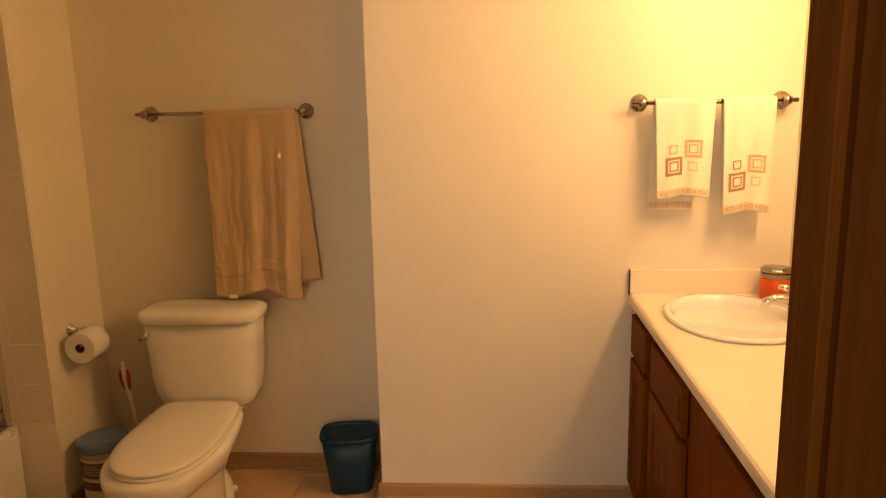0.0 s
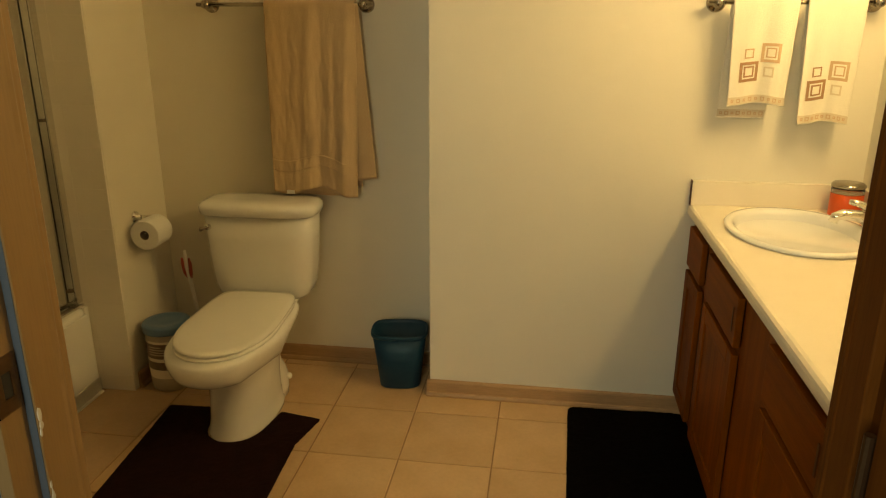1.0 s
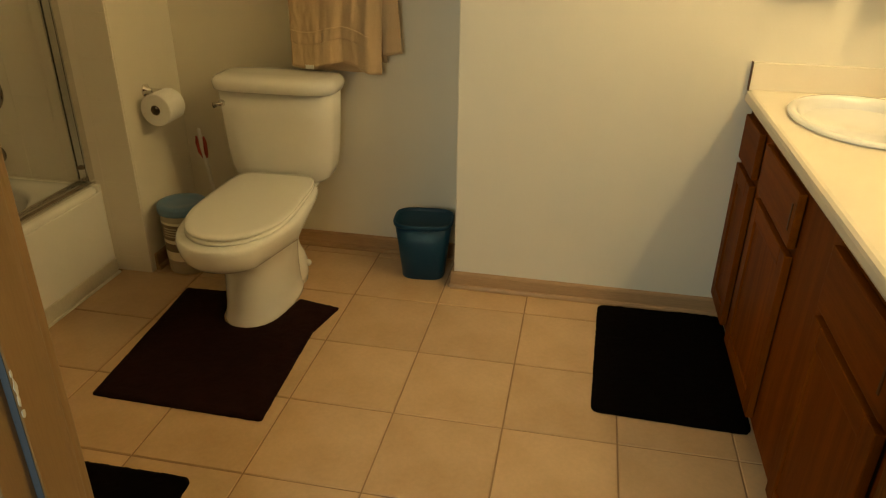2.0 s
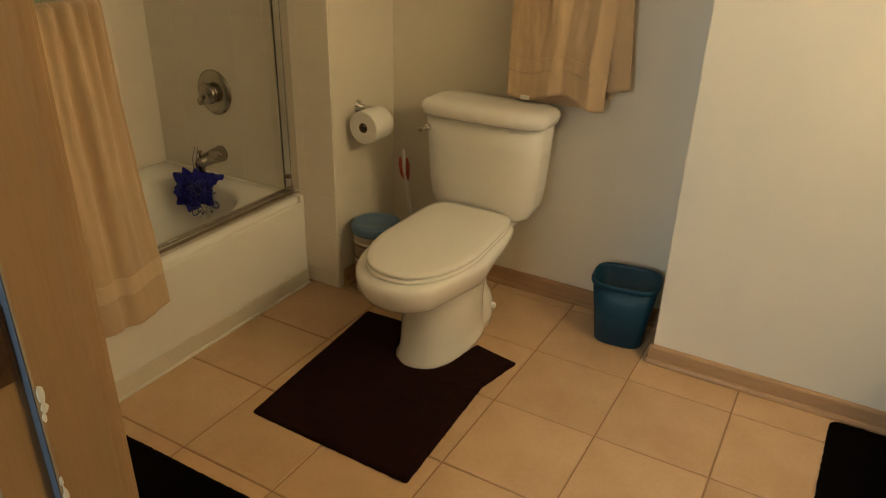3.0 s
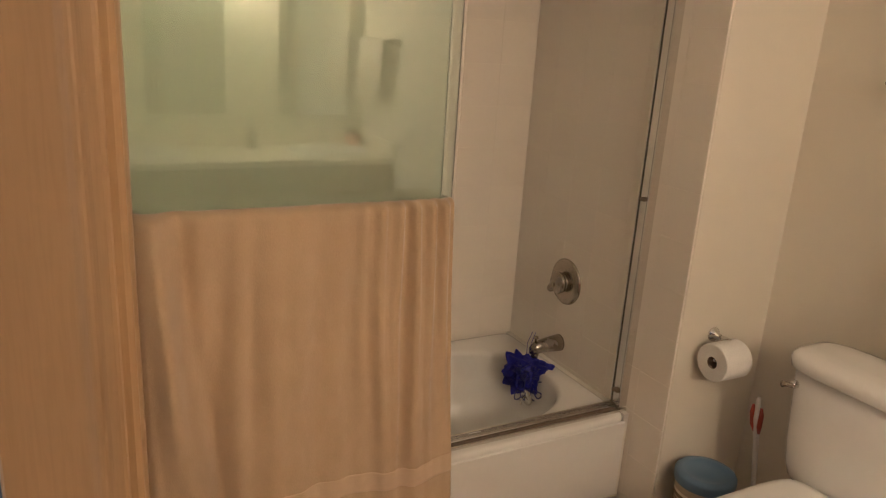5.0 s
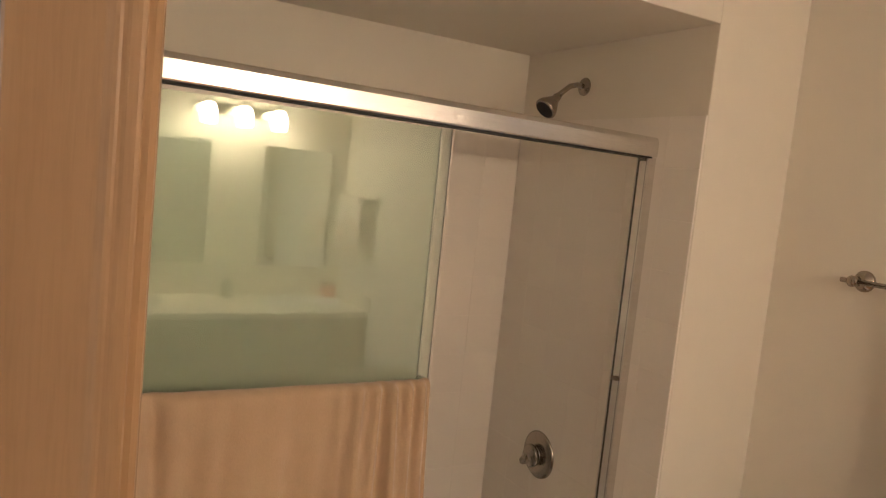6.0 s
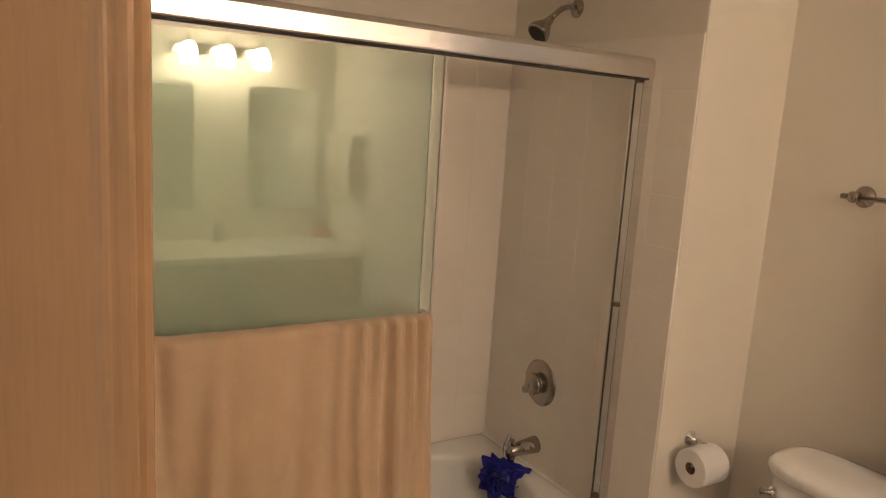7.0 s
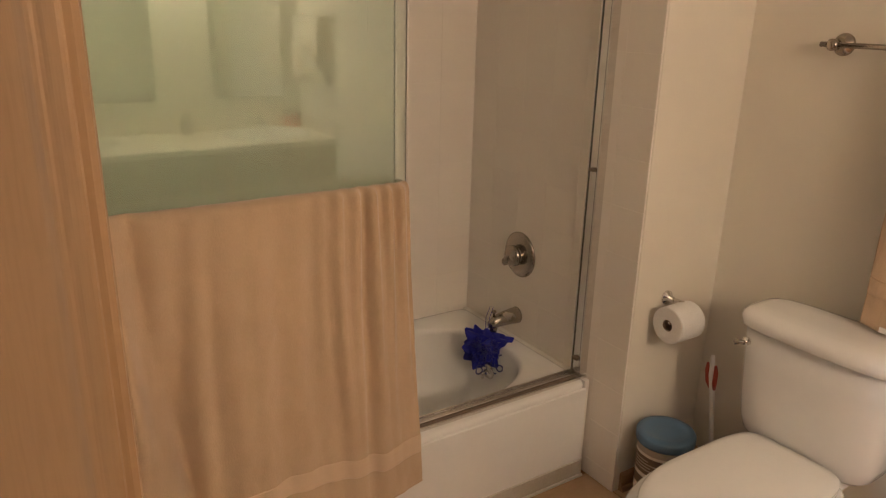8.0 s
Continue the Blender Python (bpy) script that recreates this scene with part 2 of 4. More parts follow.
def egg(cy, z, a, front, back, n=56):
    """Plan of an elongated bowl: round front, squarer back."""
    out = []
    for i in range(n):
        t = 2 * math.pi * i / n
        c, s = math.cos(t), math.sin(t)
        p = 2.15 if s < 0 else 2.6
        out.append((a * math.copysign(abs(c) ** (2 / p), c), cy + (front if s < 0 else back) * math.copysign(abs(s) ** (2 / p), s), z))
    return out


def bowl_plan(cy, z, a, front, back, rear, n=64):
    """Plan of a toilet bowl: an egg in front whose sides run back, narrowing to a squared end of half-width rear."""
    out = []
    for i in range(n):
        t = 2 * math.pi * i / n
        c, s = math.cos(t), math.sin(t)
        p = 2.15 if s < 0 else 7.0
        x = a * math.copysign(abs(c) ** (2 / p), c)
        y = (front if s < 0 else back) * math.copysign(abs(s) ** (2 / p), s)
        if y > 0:
            x *= 1 - (1 - rear / a) * (y / back) ** 1.3
        out.append((x, cy + y, z))
    return out


def lathe(bm, profile, n=32, m=None):
    rings = [[(r * math.cos(2 * math.pi * i / n), r * math.sin(2 * math.pi * i / n), z) for i in range(n)] for r, z in profile]
    if m is not None:
        rings = [[m @ Vector(p) for p in r] for r in rings]
    return loft(bm, rings)


def rod(bm, a, b, r, n=16):
    a, b = Vector(a), Vector(b)
    m = Matrix.Translation(a) @ (b - a).to_track_quat("Z", "Y").to_matrix().to_4x4()
    return lathe(bm, [(r, 0), (r, (b - a).length)], n, m)


def tube(bm, pts, r, n=12, closed=False):
    """A bent pipe through points; r may be one radius or one a point."""
    pts = [Vector(p) for p in pts]
    rings = []
    side = None
    for i, p in enumerate(pts):
        d = (pts[min(i + 1, len(pts) - 1)] - pts[max(i - 1, 0)]).normalized()
        if side is None:
            side = d.orthogonal().normalized()
        side = (side - d * side.dot(d)).normalized()
        up = d.cross(side)
        rad = r[i] if isinstance(r, (list, tuple)) else r
        rings.append([p + rad * (math.cos(2 * math.pi * k / n) * side + math.sin(2 * math.pi * k / n) * up) for k in range(n)])
    return loft(bm, rings)


def extrude_profile(bm, profile, place):
    """A closed profile of (u, v) carried to its two ends by place(u, v, end)."""
    a = [bm.verts.new(place(u, v, 0)) for u, v in profile]
    b = [bm.verts.new(place(u, v, 1)) for u, v in profile]
    n = len(profile)
    for i in range(n):
        bm.faces.new((a[i], a[(i + 1) % n], b[(i + 1) % n], b[i]))
    bm.faces.new(a)
    bm.faces.new(b)
    return bm


# ---- plan ----
XW, XE = -2.075, 1.535            # long tub wall, vanity wall
YT, YC, YP, YS = 0.712, 0.470, 0.315, -1.306   # toilet wall, chase wall, plumbing wall, door wall
XC, XR = 0.035, -1.165            # chase corner, roll-holder wall
YH = -1.430                       # hall side of the door wall
ZC, ZS = 2.44, 2.20               # ceiling, soffit
XJL, XJR, ZJ = -0.191, 0.826, 2.06  # door opening
TUB_X, RIM = -1.310, 0.367        # apron face, rim height
GLASS_X = -1.362


def structure(name, bm, mat, label, category):
    return tagged(part(name, bm, mat), label, category, kind="structure")


structure("wall_north", boxed(XR, XC, YT, YT + 0.12, 0, ZC), PAINT, "cream painted wall behind the toilet", "wall")
structure("wall_chase", boxed(XC, XE + 0.12, YC, YT + 0.12, 0, ZC, bevel=0.004), PAINT, "cream painted wall beside the vanity", "wall")
wall_plumbing = structure("wall_plumbing", boxed(XW - 0.12, XR, YP + 0.008, YT + 0.12, 0, ZC, bevel=0.004), PAINT, "cream painted wall between tub and toilet", "wall")
wall_west = structure("wall_west", boxed(XW - 0.12, XW - 0.008, YH, YP + 0.008, 0, ZC), PAINT, "cream painted wall along the tub", "wall")
structure("wall_east", boxed(XE, XE + 0.12, YH, YC, 0, ZC), PAINT, "cream painted wall behind the vanity", "wall")
wb = bmesh.new()
box(wb, XW - 0.008, XJL - 0.02, YH, YS, 0, ZC)
box(wb, XJR + 0.02, XE, YH, YS, 0, ZC)
box(wb, XJL - 0.02, XJR + 0.02, YH, YS, ZJ + 0.02, ZC)
wall_south = structure("wall_south", wb, [PAINT, HALL_PAINT], "doorway wall, cream inside and slate blue outside", "wall")
for p in wall_south.data.polygons:
    if p.normal.y < -0.9:
        p.material_index = 1
structure("ceiling", boxed(XW - 0.12, XE + 0.12, YH, YT + 0.12, ZC, ZC + 0.08), CEILING, "plain white painted ceiling", "ceiling")
structure("soffit", boxed(XW - 0.008, XR, YS, YP + 0.008, ZS, ZC - 0.002, bevel=0.004), PAINT, "lowered painted ceiling above the bathtub", "ceiling")
floor = structure("floor", boxed(XW - 0.12, XE + 0.12, YH + 0.05, YT + 0.12, -0.12, -0.0035), FLOOR_GROUT, "tan square ceramic tiles with brown grout", "floor")

# hall outside the door
structure("hall_floor", boxed(-1.42, 1.32, -3.52, YH + 0.05, -0.12, -0.001), CARPET, "dim brown carpet outside the bathroom", "floor")
hb = bmesh.new()
box(hb, -1.42, -1.3, -3.4, YH, 0, ZC)
box(hb, 1.2, 1.32, -3.4, YH, 0, ZC)
box(hb, -1.42, DAY_X - 0.37, -3.52, -3.4, 0, ZC)
box(hb, DAY_X + 0.37, 1.32, -3.52, -3.4, 0, ZC)
box(hb, DAY_X - 0.37, DAY_X + 0.37, -3.52, -3.4, 0, DAY_Z - 0.54)
box(hb, DAY_X - 0.37, DAY_X + 0.37, -3.52, -3.4, DAY_Z + 0.54, ZC)
structure("hall_wall", hb, HALL_PAINT, "slate blue painted hall walls", "wall")
window_1 = thing("window_1", "plain white-framed hall window", "window", (DAY_X, -3.46, DAY_Z), kind="structure")
for x0, x1, z0, z1 in ((-0.37, -0.33, -0.54, 0.54), (0.33, 0.37, -0.54, 0.54), (-0.33, 0.33, -0.54, -0.50), (-0.33, 0.33, 0.50, 0.54), (-0.33, 0.33, -0.02, 0.02)):
    part("window_frame", boxed(x0, x1, -0.03, 0.03, z0, z1, bevel=0.003), CAULK, window_1)
structure("hall_ceiling", boxed(-1.42, 1.32, -3.52, YH, ZC, ZC + 0.08), CEILING, "plain hall ceiling", "ceiling")

# baseboards: a flat board with an eased top and a quarter-round shoe
BOARD = [(0, 0), (0.021, 0), (0.0205, 0.008), (0.017, 0.015), (0.011, 0.018), (0.011, 0.058), (0.009, 0.064), (0.005, 0.068), (0, 0.069)]


def baseboard(a, b, normal, mat):
    def place(u, v, end):
        p = b if end else a
        return (p[0] + normal[0] * u, p[1] + normal[1] * u, v)
    return structure("baseboard", extrude_profile(bmesh.new(), BOARD, place), mat, "tan wooden baseboard with a rounded shoe strip", "baseboard")


baseboard((XR, YT), (XC, YT), (0, -1), BASE_WOOD)
baseboard((XC - 0.011, YC), (1.05, YC), (0, -1), BASE_WOOD)
baseboard((XC, YC - 0.008), (XC, YT), (-1, 0), BASE_WOOD_Y)
baseboard((XR, YP + 0.03), (XR, YT), (1, 0), BASE_WOOD_Y)


# ---- door frame, door ----
def door_frame():
    f = thing("door_frame", "maple door frame, strike side worn and chipped, hinge side darkened for shade", "door frame", kind="structure")
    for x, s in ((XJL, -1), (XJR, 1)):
        # hinge side takes the darker, redder door veneer: its shade is in the colour
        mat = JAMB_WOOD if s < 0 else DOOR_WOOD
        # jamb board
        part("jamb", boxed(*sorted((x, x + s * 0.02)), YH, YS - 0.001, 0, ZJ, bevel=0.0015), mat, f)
        # stop: a flat board, rounded towards the hall, two shallow beads at the room's edge, its hall edge painted slate blue
        stop = [(-1.384, 0), (-1.384, 0.0105), (-1.3832, 0.0122), (-1.3815, 0.013), (-1.330, 0.013), (-1.3275, 0.0136), (-1.325, 0.0143), (-1.3225, 0.0143), (-1.3205, 0.0137), (-1.3185, 0.0137),
                (-1.3160, 0.0142), (-1.3100, 0.0142), (-1.3075, 0.0134), (-1.3061, 0.0118), (-1.3061, 0)]
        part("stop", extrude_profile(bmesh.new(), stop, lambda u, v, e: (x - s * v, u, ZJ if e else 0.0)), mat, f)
        if s < 0:
            part("stop_edge", boxed(*sorted((x - s * 0.0112, x - s * 0.0003)), -1.3850, -1.3841, 0, ZJ - 0.002), BLUE_EDGE, f, "slate blue painted edge")
        # casing on the bathroom side: beads at the inner edge, then a flat
        prof = [(0, 0), (0, 0.005), (0.003, 0.0095), (0.008, 0.0115), (0.012, 0.0105), (0.014, 0.0092), (0.018, 0.0092), (0.022, 0.0115), (0.030, 0.014), (0.050, 0.0165), (0.055, 0.016), (0.057, 0.012), (0.057, 0)]

        def place(u, v, end):
            return (x + s * (u - 0.0050), YS + v, ZJ + 0.06 if end else 0.0)
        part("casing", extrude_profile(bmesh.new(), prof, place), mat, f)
    part("head_jamb", boxed(XJL - 0.02, XJR + 0.02, YH, YS - 0.001, ZJ, ZJ + 0.02, bevel=0.0015), JAMB_WOOD, f)
    part("head_casing", boxed(XJL - 0.004, XJR + 0.004, YS, YS + 0.014, ZJ + 0.004, ZJ + 0.06, bevel=0.003), JAMB_WOOD, f)
    # strike plate with its latch hole
    sp = bmesh.new()
    for z0, z1, y0, y1 in ((0.985, 1.005, -1.4295, -1.390), (1.040, 1.062, -1.4295, -1.390), (1.005, 1.040, -1.400, -1.390), (1.005, 1.040, -1.4295, -1.416)):
        box(sp, XJL, XJL + 0.0022, y0, y1, z0, z1)
    plate = part("strike_plate", sp, BRONZE, f, "worn bronze strike plate")
    part("latch_hole", boxed(XJL + 0.0002, XJL + 0.0008, -1.417, -1.397, 1.004, 1.041), BLACK, plate)
    # filler chips beside the painted edge
    rnd = random.Random(5)
    for k in range(9):
        z = (0.965, 0.95, 0.94, 0.86, 0.84, 0.82, 0.80, 0.62, 0.60)[k]
        cb = bmesh.new()
        w, h = rnd.uniform(0.0025, 0.006), rnd.uniform(0.006, 0.016)
        ring = [(XJL + 0.0126, -1.3835 + w * (1 + 0.9 * math.cos(a) * rnd.uniform(0.6, 1)), z + h * math.sin(a) * rnd.uniform(0.6, 1)) for a in [i * math.pi / 5 for i in range(10)]]
        loft(cb, [ring, [(p[0] + 0.0012, p[1], p[2]) for p in ring]])
        part("filler_chip", cb, PATCH, f)
    return f


door_frame()


def door_leaf():
    d = thing("door", "dark wood-veneer door standing open into the hall", "door", (XJR - 0.017, YH - 0.004, 0.012))
    part("leaf", boxed(0, 0.035, -0.90, 0, 0, 2.03, bevel=0.002), DOOR_WOOD, d)
    for z in (0.25, 1.0, 1.8):
        hb2 = bmesh.new()
        rod(hb2, (-0.004, 0.004, z - 0.045), (-0.004, 0.004, z + 0.045), 0.006, 10)
        part("hinge", hb2, BRONZE, d)
    kb = bmesh.new()
    lathe(kb, [(0.03, 0), (0.03, 0.006), (0.011, 0.01), (0.011, 0.03), (0.026, 0.042), (0.028, 0.055), (0.018, 0.066), (0.004, 0.068)], 24, pose(0, -0.84, 0.95, 0, -90, 0))
    part("knob", kb, BRONZE, d, smooth=True)
    return d


door_leaf()


def light_switch():
    s = thing("light_switch", "white plastic wall switch beside the door casing", "switch", (-0.284, YS, 1.268))
    part("plate", boxed(-0.036, 0.036, 0, 0.006, -0.058, 0.058, bevel=0.003), WHITE_PLASTIC, s)
    part("toggle", boxed(-0.006, 0.006, 0.004, 0.0195, -0.012, 0.020, bevel=0.002), WHITE_PLASTIC, s)


light_switch()


# ---- bathtub and shower ----
def tub():
    t = thing("bathtub", "white enamelled alcove bathtub with a straight apron", "bathtub")
    x0, x1, y0, y1 = XW + 0.002, TUB_X, YS + 0.002, YP - 0.022
    cx, cy, hx, hy = (x0 + x1) / 2, (y0 + y1) / 2, (x1 - x0) / 2, (y1 - y0) / 2
    sh = bmesh.new()

    def rr(z, a, b, p, dx=0.0, dy=0.0, n=72):
        return oval(cx + dx, cy + dy, z, a, b, n, p)
    rings = [rr(0.0, hx - 0.012, hy, 40), rr(RIM - 0.03, hx - 0.004, hy, 40), rr(RIM - 0.012, hx, hy, 40), rr(RIM - 0.002, hx - 0.006, hy, 36), rr(RIM, hx - 0.016, hy - 0.006, 30),
             rr(RIM, hx - 0.055, hy - 0.070, 3.0, -0.005), rr(RIM - 0.006, hx - 0.064, hy - 0.079, 2.9, -0.005), rr(RIM - 0.020, hx - 0.070, hy - 0.086, 2.9, -0.005), rr(RIM - 0.06, hx - 0.076, hy - 0.094, 2.9, -0.005),
             rr(0.18, hx - 0.10, hy - 0.13, 2.9), rr(0.10, hx - 0.13, hy - 0.18, 2.8), rr(0.065, hx - 0.19, hy - 0.25, 2.7), rr(0.06, 0.05, 0.12, 2)]
    loft(sh, rings)
    part("shell", sh, TUB_WHITE, t, smooth=True)
    part("apron", boxed(x1 - 0.010, x1 + 0.004, y0, y1, 0.001, RIM - 0.022, bevel=0.006, seg=3), TUB_WHITE, t)
    of = bmesh.new()
    lathe(of, [(0.036, 0), (0.036, 0.004), (0.03, 0.009), (0.006, 0.011)], 28, pose(-1.71, y1 - 0.125, 0.265, 97, 0, 0))
    ov = part("overflow_plate", of, CHROME, t, smooth=True)
    lv = bmesh.new()
    tube(lv, [(-1.71, y1 - 0.136, 0.265), (-1.71, y1 - 0.150, 0.258), (-1.70, y1 - 0.158, 0.240)], 0.005)
    part("lever", lv, CHROME, ov, smooth=True)
    gap = bmesh.new()
    box(gap, x0, x1 - 0.010, y1 + 0.0002, YP - 0.0005, 0.0, RIM - 0.001, bevel=0.002)
    structure("trim", gap, CAULK, "white caulk where the tub meets the tile", "trim")
    tr = bmesh.new()
    box(tr, x1 + 0.0045, x1 + 0.012, y0, y1, 0, 0.064, bevel=0.002)
    structure("trim", tr, VINYL, "grey vinyl strip along the tub's foot", "trim")
    ck = bmesh.new()
    box(ck, x1 + 0.0125, x1 + 0.021, y0, y1, 0, 0.009, bevel=0.002)
    structure("trim", ck, CAULK, "white caulk line where tub meets floor", "trim")


tub()


def shower_enclosure():
    s = thing("shower_enclosure", "sliding glass tub doors in a bright aluminium frame", "shower door")
    y0, y1 = YS + 0.001, YP - 0.001
    # header: a box rail with a rolled lip
    prof = [(-0.028, 0), (0.026, 0), (0.028, 0.004), (0.028, 0.046), (0.022, 0.058), (0.012, 0.062), (-0.022, 0.062), (-0.028, 0.056)]
    part("header", extrude_profile(bmesh.new(), prof, lambda u, v, e: (GLASS_X + u, (y1 if e else y0), 1.814 + v + (0 if e else 0.016))), ALUMINIUM, s)
    # solid black strip below the header, painting the shade of a groove
    part("header_groove_shade", extrude_profile(bmesh.new(), [(-0.02, 0), (0.0265, 0), (0.0265, 0.0045), (-0.02, 0.0045)], lambda u, v, e: (GLASS_X + u, (y1 - 0.02 if e else y0), 1.809 + v + (0 if e else 0.016))), BLACK, s)
    trk = [(-0.03, 0), (0.026, 0), (0.026, 0.012), (0.021, 0.014), (0.019, 0.006), (0.004, 0.006), (0.003, 0.017), (-0.001, 0.017), (-0.002, 0.006), (-0.022, 0.006), (-0.024, 0.022), (-0.03, 0.022)]
    part("bottom_track", extrude_profile(bmesh.new(), trk, lambda u, v, e: (GLASS_X + u, (y1 if e else y0), RIM + 0.001 + v * 0.8)), ALUMINIUM, s)
    # dark strip laid in the track, standing for the shade of its gap
    part("track_gap_shade", boxed(GLASS_X + 0.0045, GLASS_X + 0.0185, y0 + 0.002, y1 - 0.034, RIM + 0.0062, RIM + 0.0096), CARDBOARD, s, "dark strip painting the shade in the track's gap")
    for nm, ya, yb in (("wall_channel", y1 - 0.032, y1), ("wall_channel", y0, y0 + 0.032)):
        yw, yo = (yb, ya) if ya > 0 else (ya, yb)
        back = yw + (yo - yw) * 0.07
        chan = [(-0.026, yw), (0.024, yw), (0.024, yo), (0.018, yo), (0.018, back), (-0.020, back), (-0.020, yo), (-0.026, yo)]
        b = extrude_profile(bmesh.new(), chan, lambda u, v, e: (GLASS_X + u, v, 1.812 if e else RIM + 0.02))
        ch = part(nm, b, ALUMINIUM, s)
        if ya > 0:
            for z in (0.440, 1.105):
                g = bmesh.new()
                box(g, GLASS_X - 0.014, GLASS_X + 0.012, ya - 0.008, ya + 0.006, z - 0.005, z + 0.005, bevel=0.002)
                part("bumper", g, CARDBOARD, ch, "dark rubber bumper")
            part("gasket", boxed(GLASS_X - 0.016, GLASS_X + 0.012, ya + 0.004, yb - 0.003, RIM + 0.02, 1.80), ALUMINIUM, ch, "dark recess of the channel")
    for k, (x, ya, yb) in enumerate(((GLASS_X + 0.011, y0 + 0.03, -0.414), (GLASS_X - 0.013, y0 + 0.012, -0.436))):
        g = part("glass_panel", boxed(x - 0.003, x + 0.003, ya, yb, RIM + 0.026, 1.811), GLASS, s, "clear green-tinted glass pane")
        g.visible_shadow = False
        part("edge_strip", boxed(x - 0.0045, x + 0.0045, yb, yb + 0.006, RIM + 0.026, 1.811, bevel=0.001), VINYL, g, "pale edge seal")
    # towel bar on the outer pane
    bar = bmesh.new()
    rod(bar, (GLASS_X + 0.048, y0 + 0.05, 1.138), (GLASS_X + 0.048, -0.432, 1.138), 0.008)
    tb = part("towel_bar", bar, CHROME, s, smooth=True)
    for y in (-1.20, -0.440):
        c = bmesh.new()
        rod(c, (GLASS_X + 0.014, y, 1.142), (GLASS_X + 0.050, y, 1.142), 0.013)
        part("bar_post", c, CHROME, tb, smooth=True)


shower_enclosure()


def shower_head():
    s = thing("wall_shower", "brushed nickel shower head on a bent arm", "shower head", (-1.72, YP, 2.055))
    b = bmesh.new()
    lathe(b, [(0.032, 0), (0.031, 0.004), (0.022, 0.010), (0.011, 0.013)], 28, pose(0, 0, 0, 90, 0, 0))
    part("flange", b, NICKEL, s, smooth=True)
    b = bmesh.new()
    tube(b, [(0, 0, 0), (0, -0.035, 0.002), (0, -0.065, -0.008), (0.002, -0.09, -0.027), (0.004, -0.115, -0.048)], 0.0095)
    part("arm", b, NICKEL, s, smooth=True)
    b = bmesh.new()
    m = look((0.004, -0.112, -0.046), (0.008, -0.20, -0.135)) @ pose(0, 0, 0, 180, 0, 0)
    lathe(b, [(0.012, 0), (0.015, 0.012), (0.014, 0.02), (0.022, 0.035), (0.036, 0.058), (0.040, 0.070), (0.040, 0.078), (0.036, 0.081)], 32, m)
    head = part("head", b, NICKEL, s, smooth=True)
    b = bmesh.new()
    lathe(b, [(0.034, 0.0815), (0.030, 0.085), (0.004, 0.086)], 32, m)
    part("face", b, BLACK, head, "dark spray face")


shower_head()


def valve():
    s = thing("shower_valve", "round brushed nickel shower valve with a lever knob", "tap", (-1.736, YP, 0.703))
    b = bmesh.new()
    lathe(b, [(0.088, 0), (0.088, 0.003), (0.080, 0.010), (0.060, 0.014), (0.034, 0.015)], 44, pose(0, 0, 0, 90, 0, 0))
    part("escutcheon", b, NICKEL, s, smooth=True)
    b = bmesh.new()
    lathe(b, [(0.032, 0.012), (0.032, 0.020), (0.028, 0.023), (0.033, 0.027), (0.041, 0.031), (0.042, 0.042), (0.035, 0.049), (0.012, 0.052)], 32, pose(0, 0, 0, 90, 0, 0))
    k = part("knob", b, NICKEL, s, smooth=True)
    b = bmesh.new()
    tube(b, [(-0.006, -0.036, -0.006), (-0.028, -0.038, -0.022), (-0.040, -0.040, -0.036), (-0.044, -0.040, -0.044)], [0.019, 0.017, 0.015, 0.009])
    part("lever", b, NICKEL, k, smooth=True)


valve()


def spout():
    s = thing("tub_spout", "brushed nickel tub spout with a diverter pin", "tap", (-1.736, YP, 0.455))
    b = bmesh.new()
    rings = []
    for d, rx, rz, z in ((0, 0.033, 0.033, 0.0), (0.012, 0.032, 0.032, 0.0), (0.05, 0.028, 0.029, -0.001), (0.09, 0.024, 0.026, -0.004), (0.115, 0.021, 0.024, -0.008), (0.128, 0.016, 0.017, -0.014)):
        rings.append([(rx * math.cos(a), -d, z + rz * math.sin(a)) for a in [2 * math.pi * i / 28 for i in range(28)]])
    loft(b, rings)
    body = part("body", b, NICKEL, s, smooth=True)
    b = bmesh.new()
    rod(b, (0, -0.108, -0.02), (0, -0.112, -0.045), 0.014)
    part("outlet", b, NICKEL, body, smooth=True)
    b = bmesh.new()
    lathe(b, [(0.004, 0.012), (0.004, 0.03), (0.009, 0.032), (0.009, 0.040), (0.003, 0.042)], 14, pose(0, -0.112, 0, 0, 0, 0))
    part("diverter", b, NICKEL, body, smooth=True)


spout()


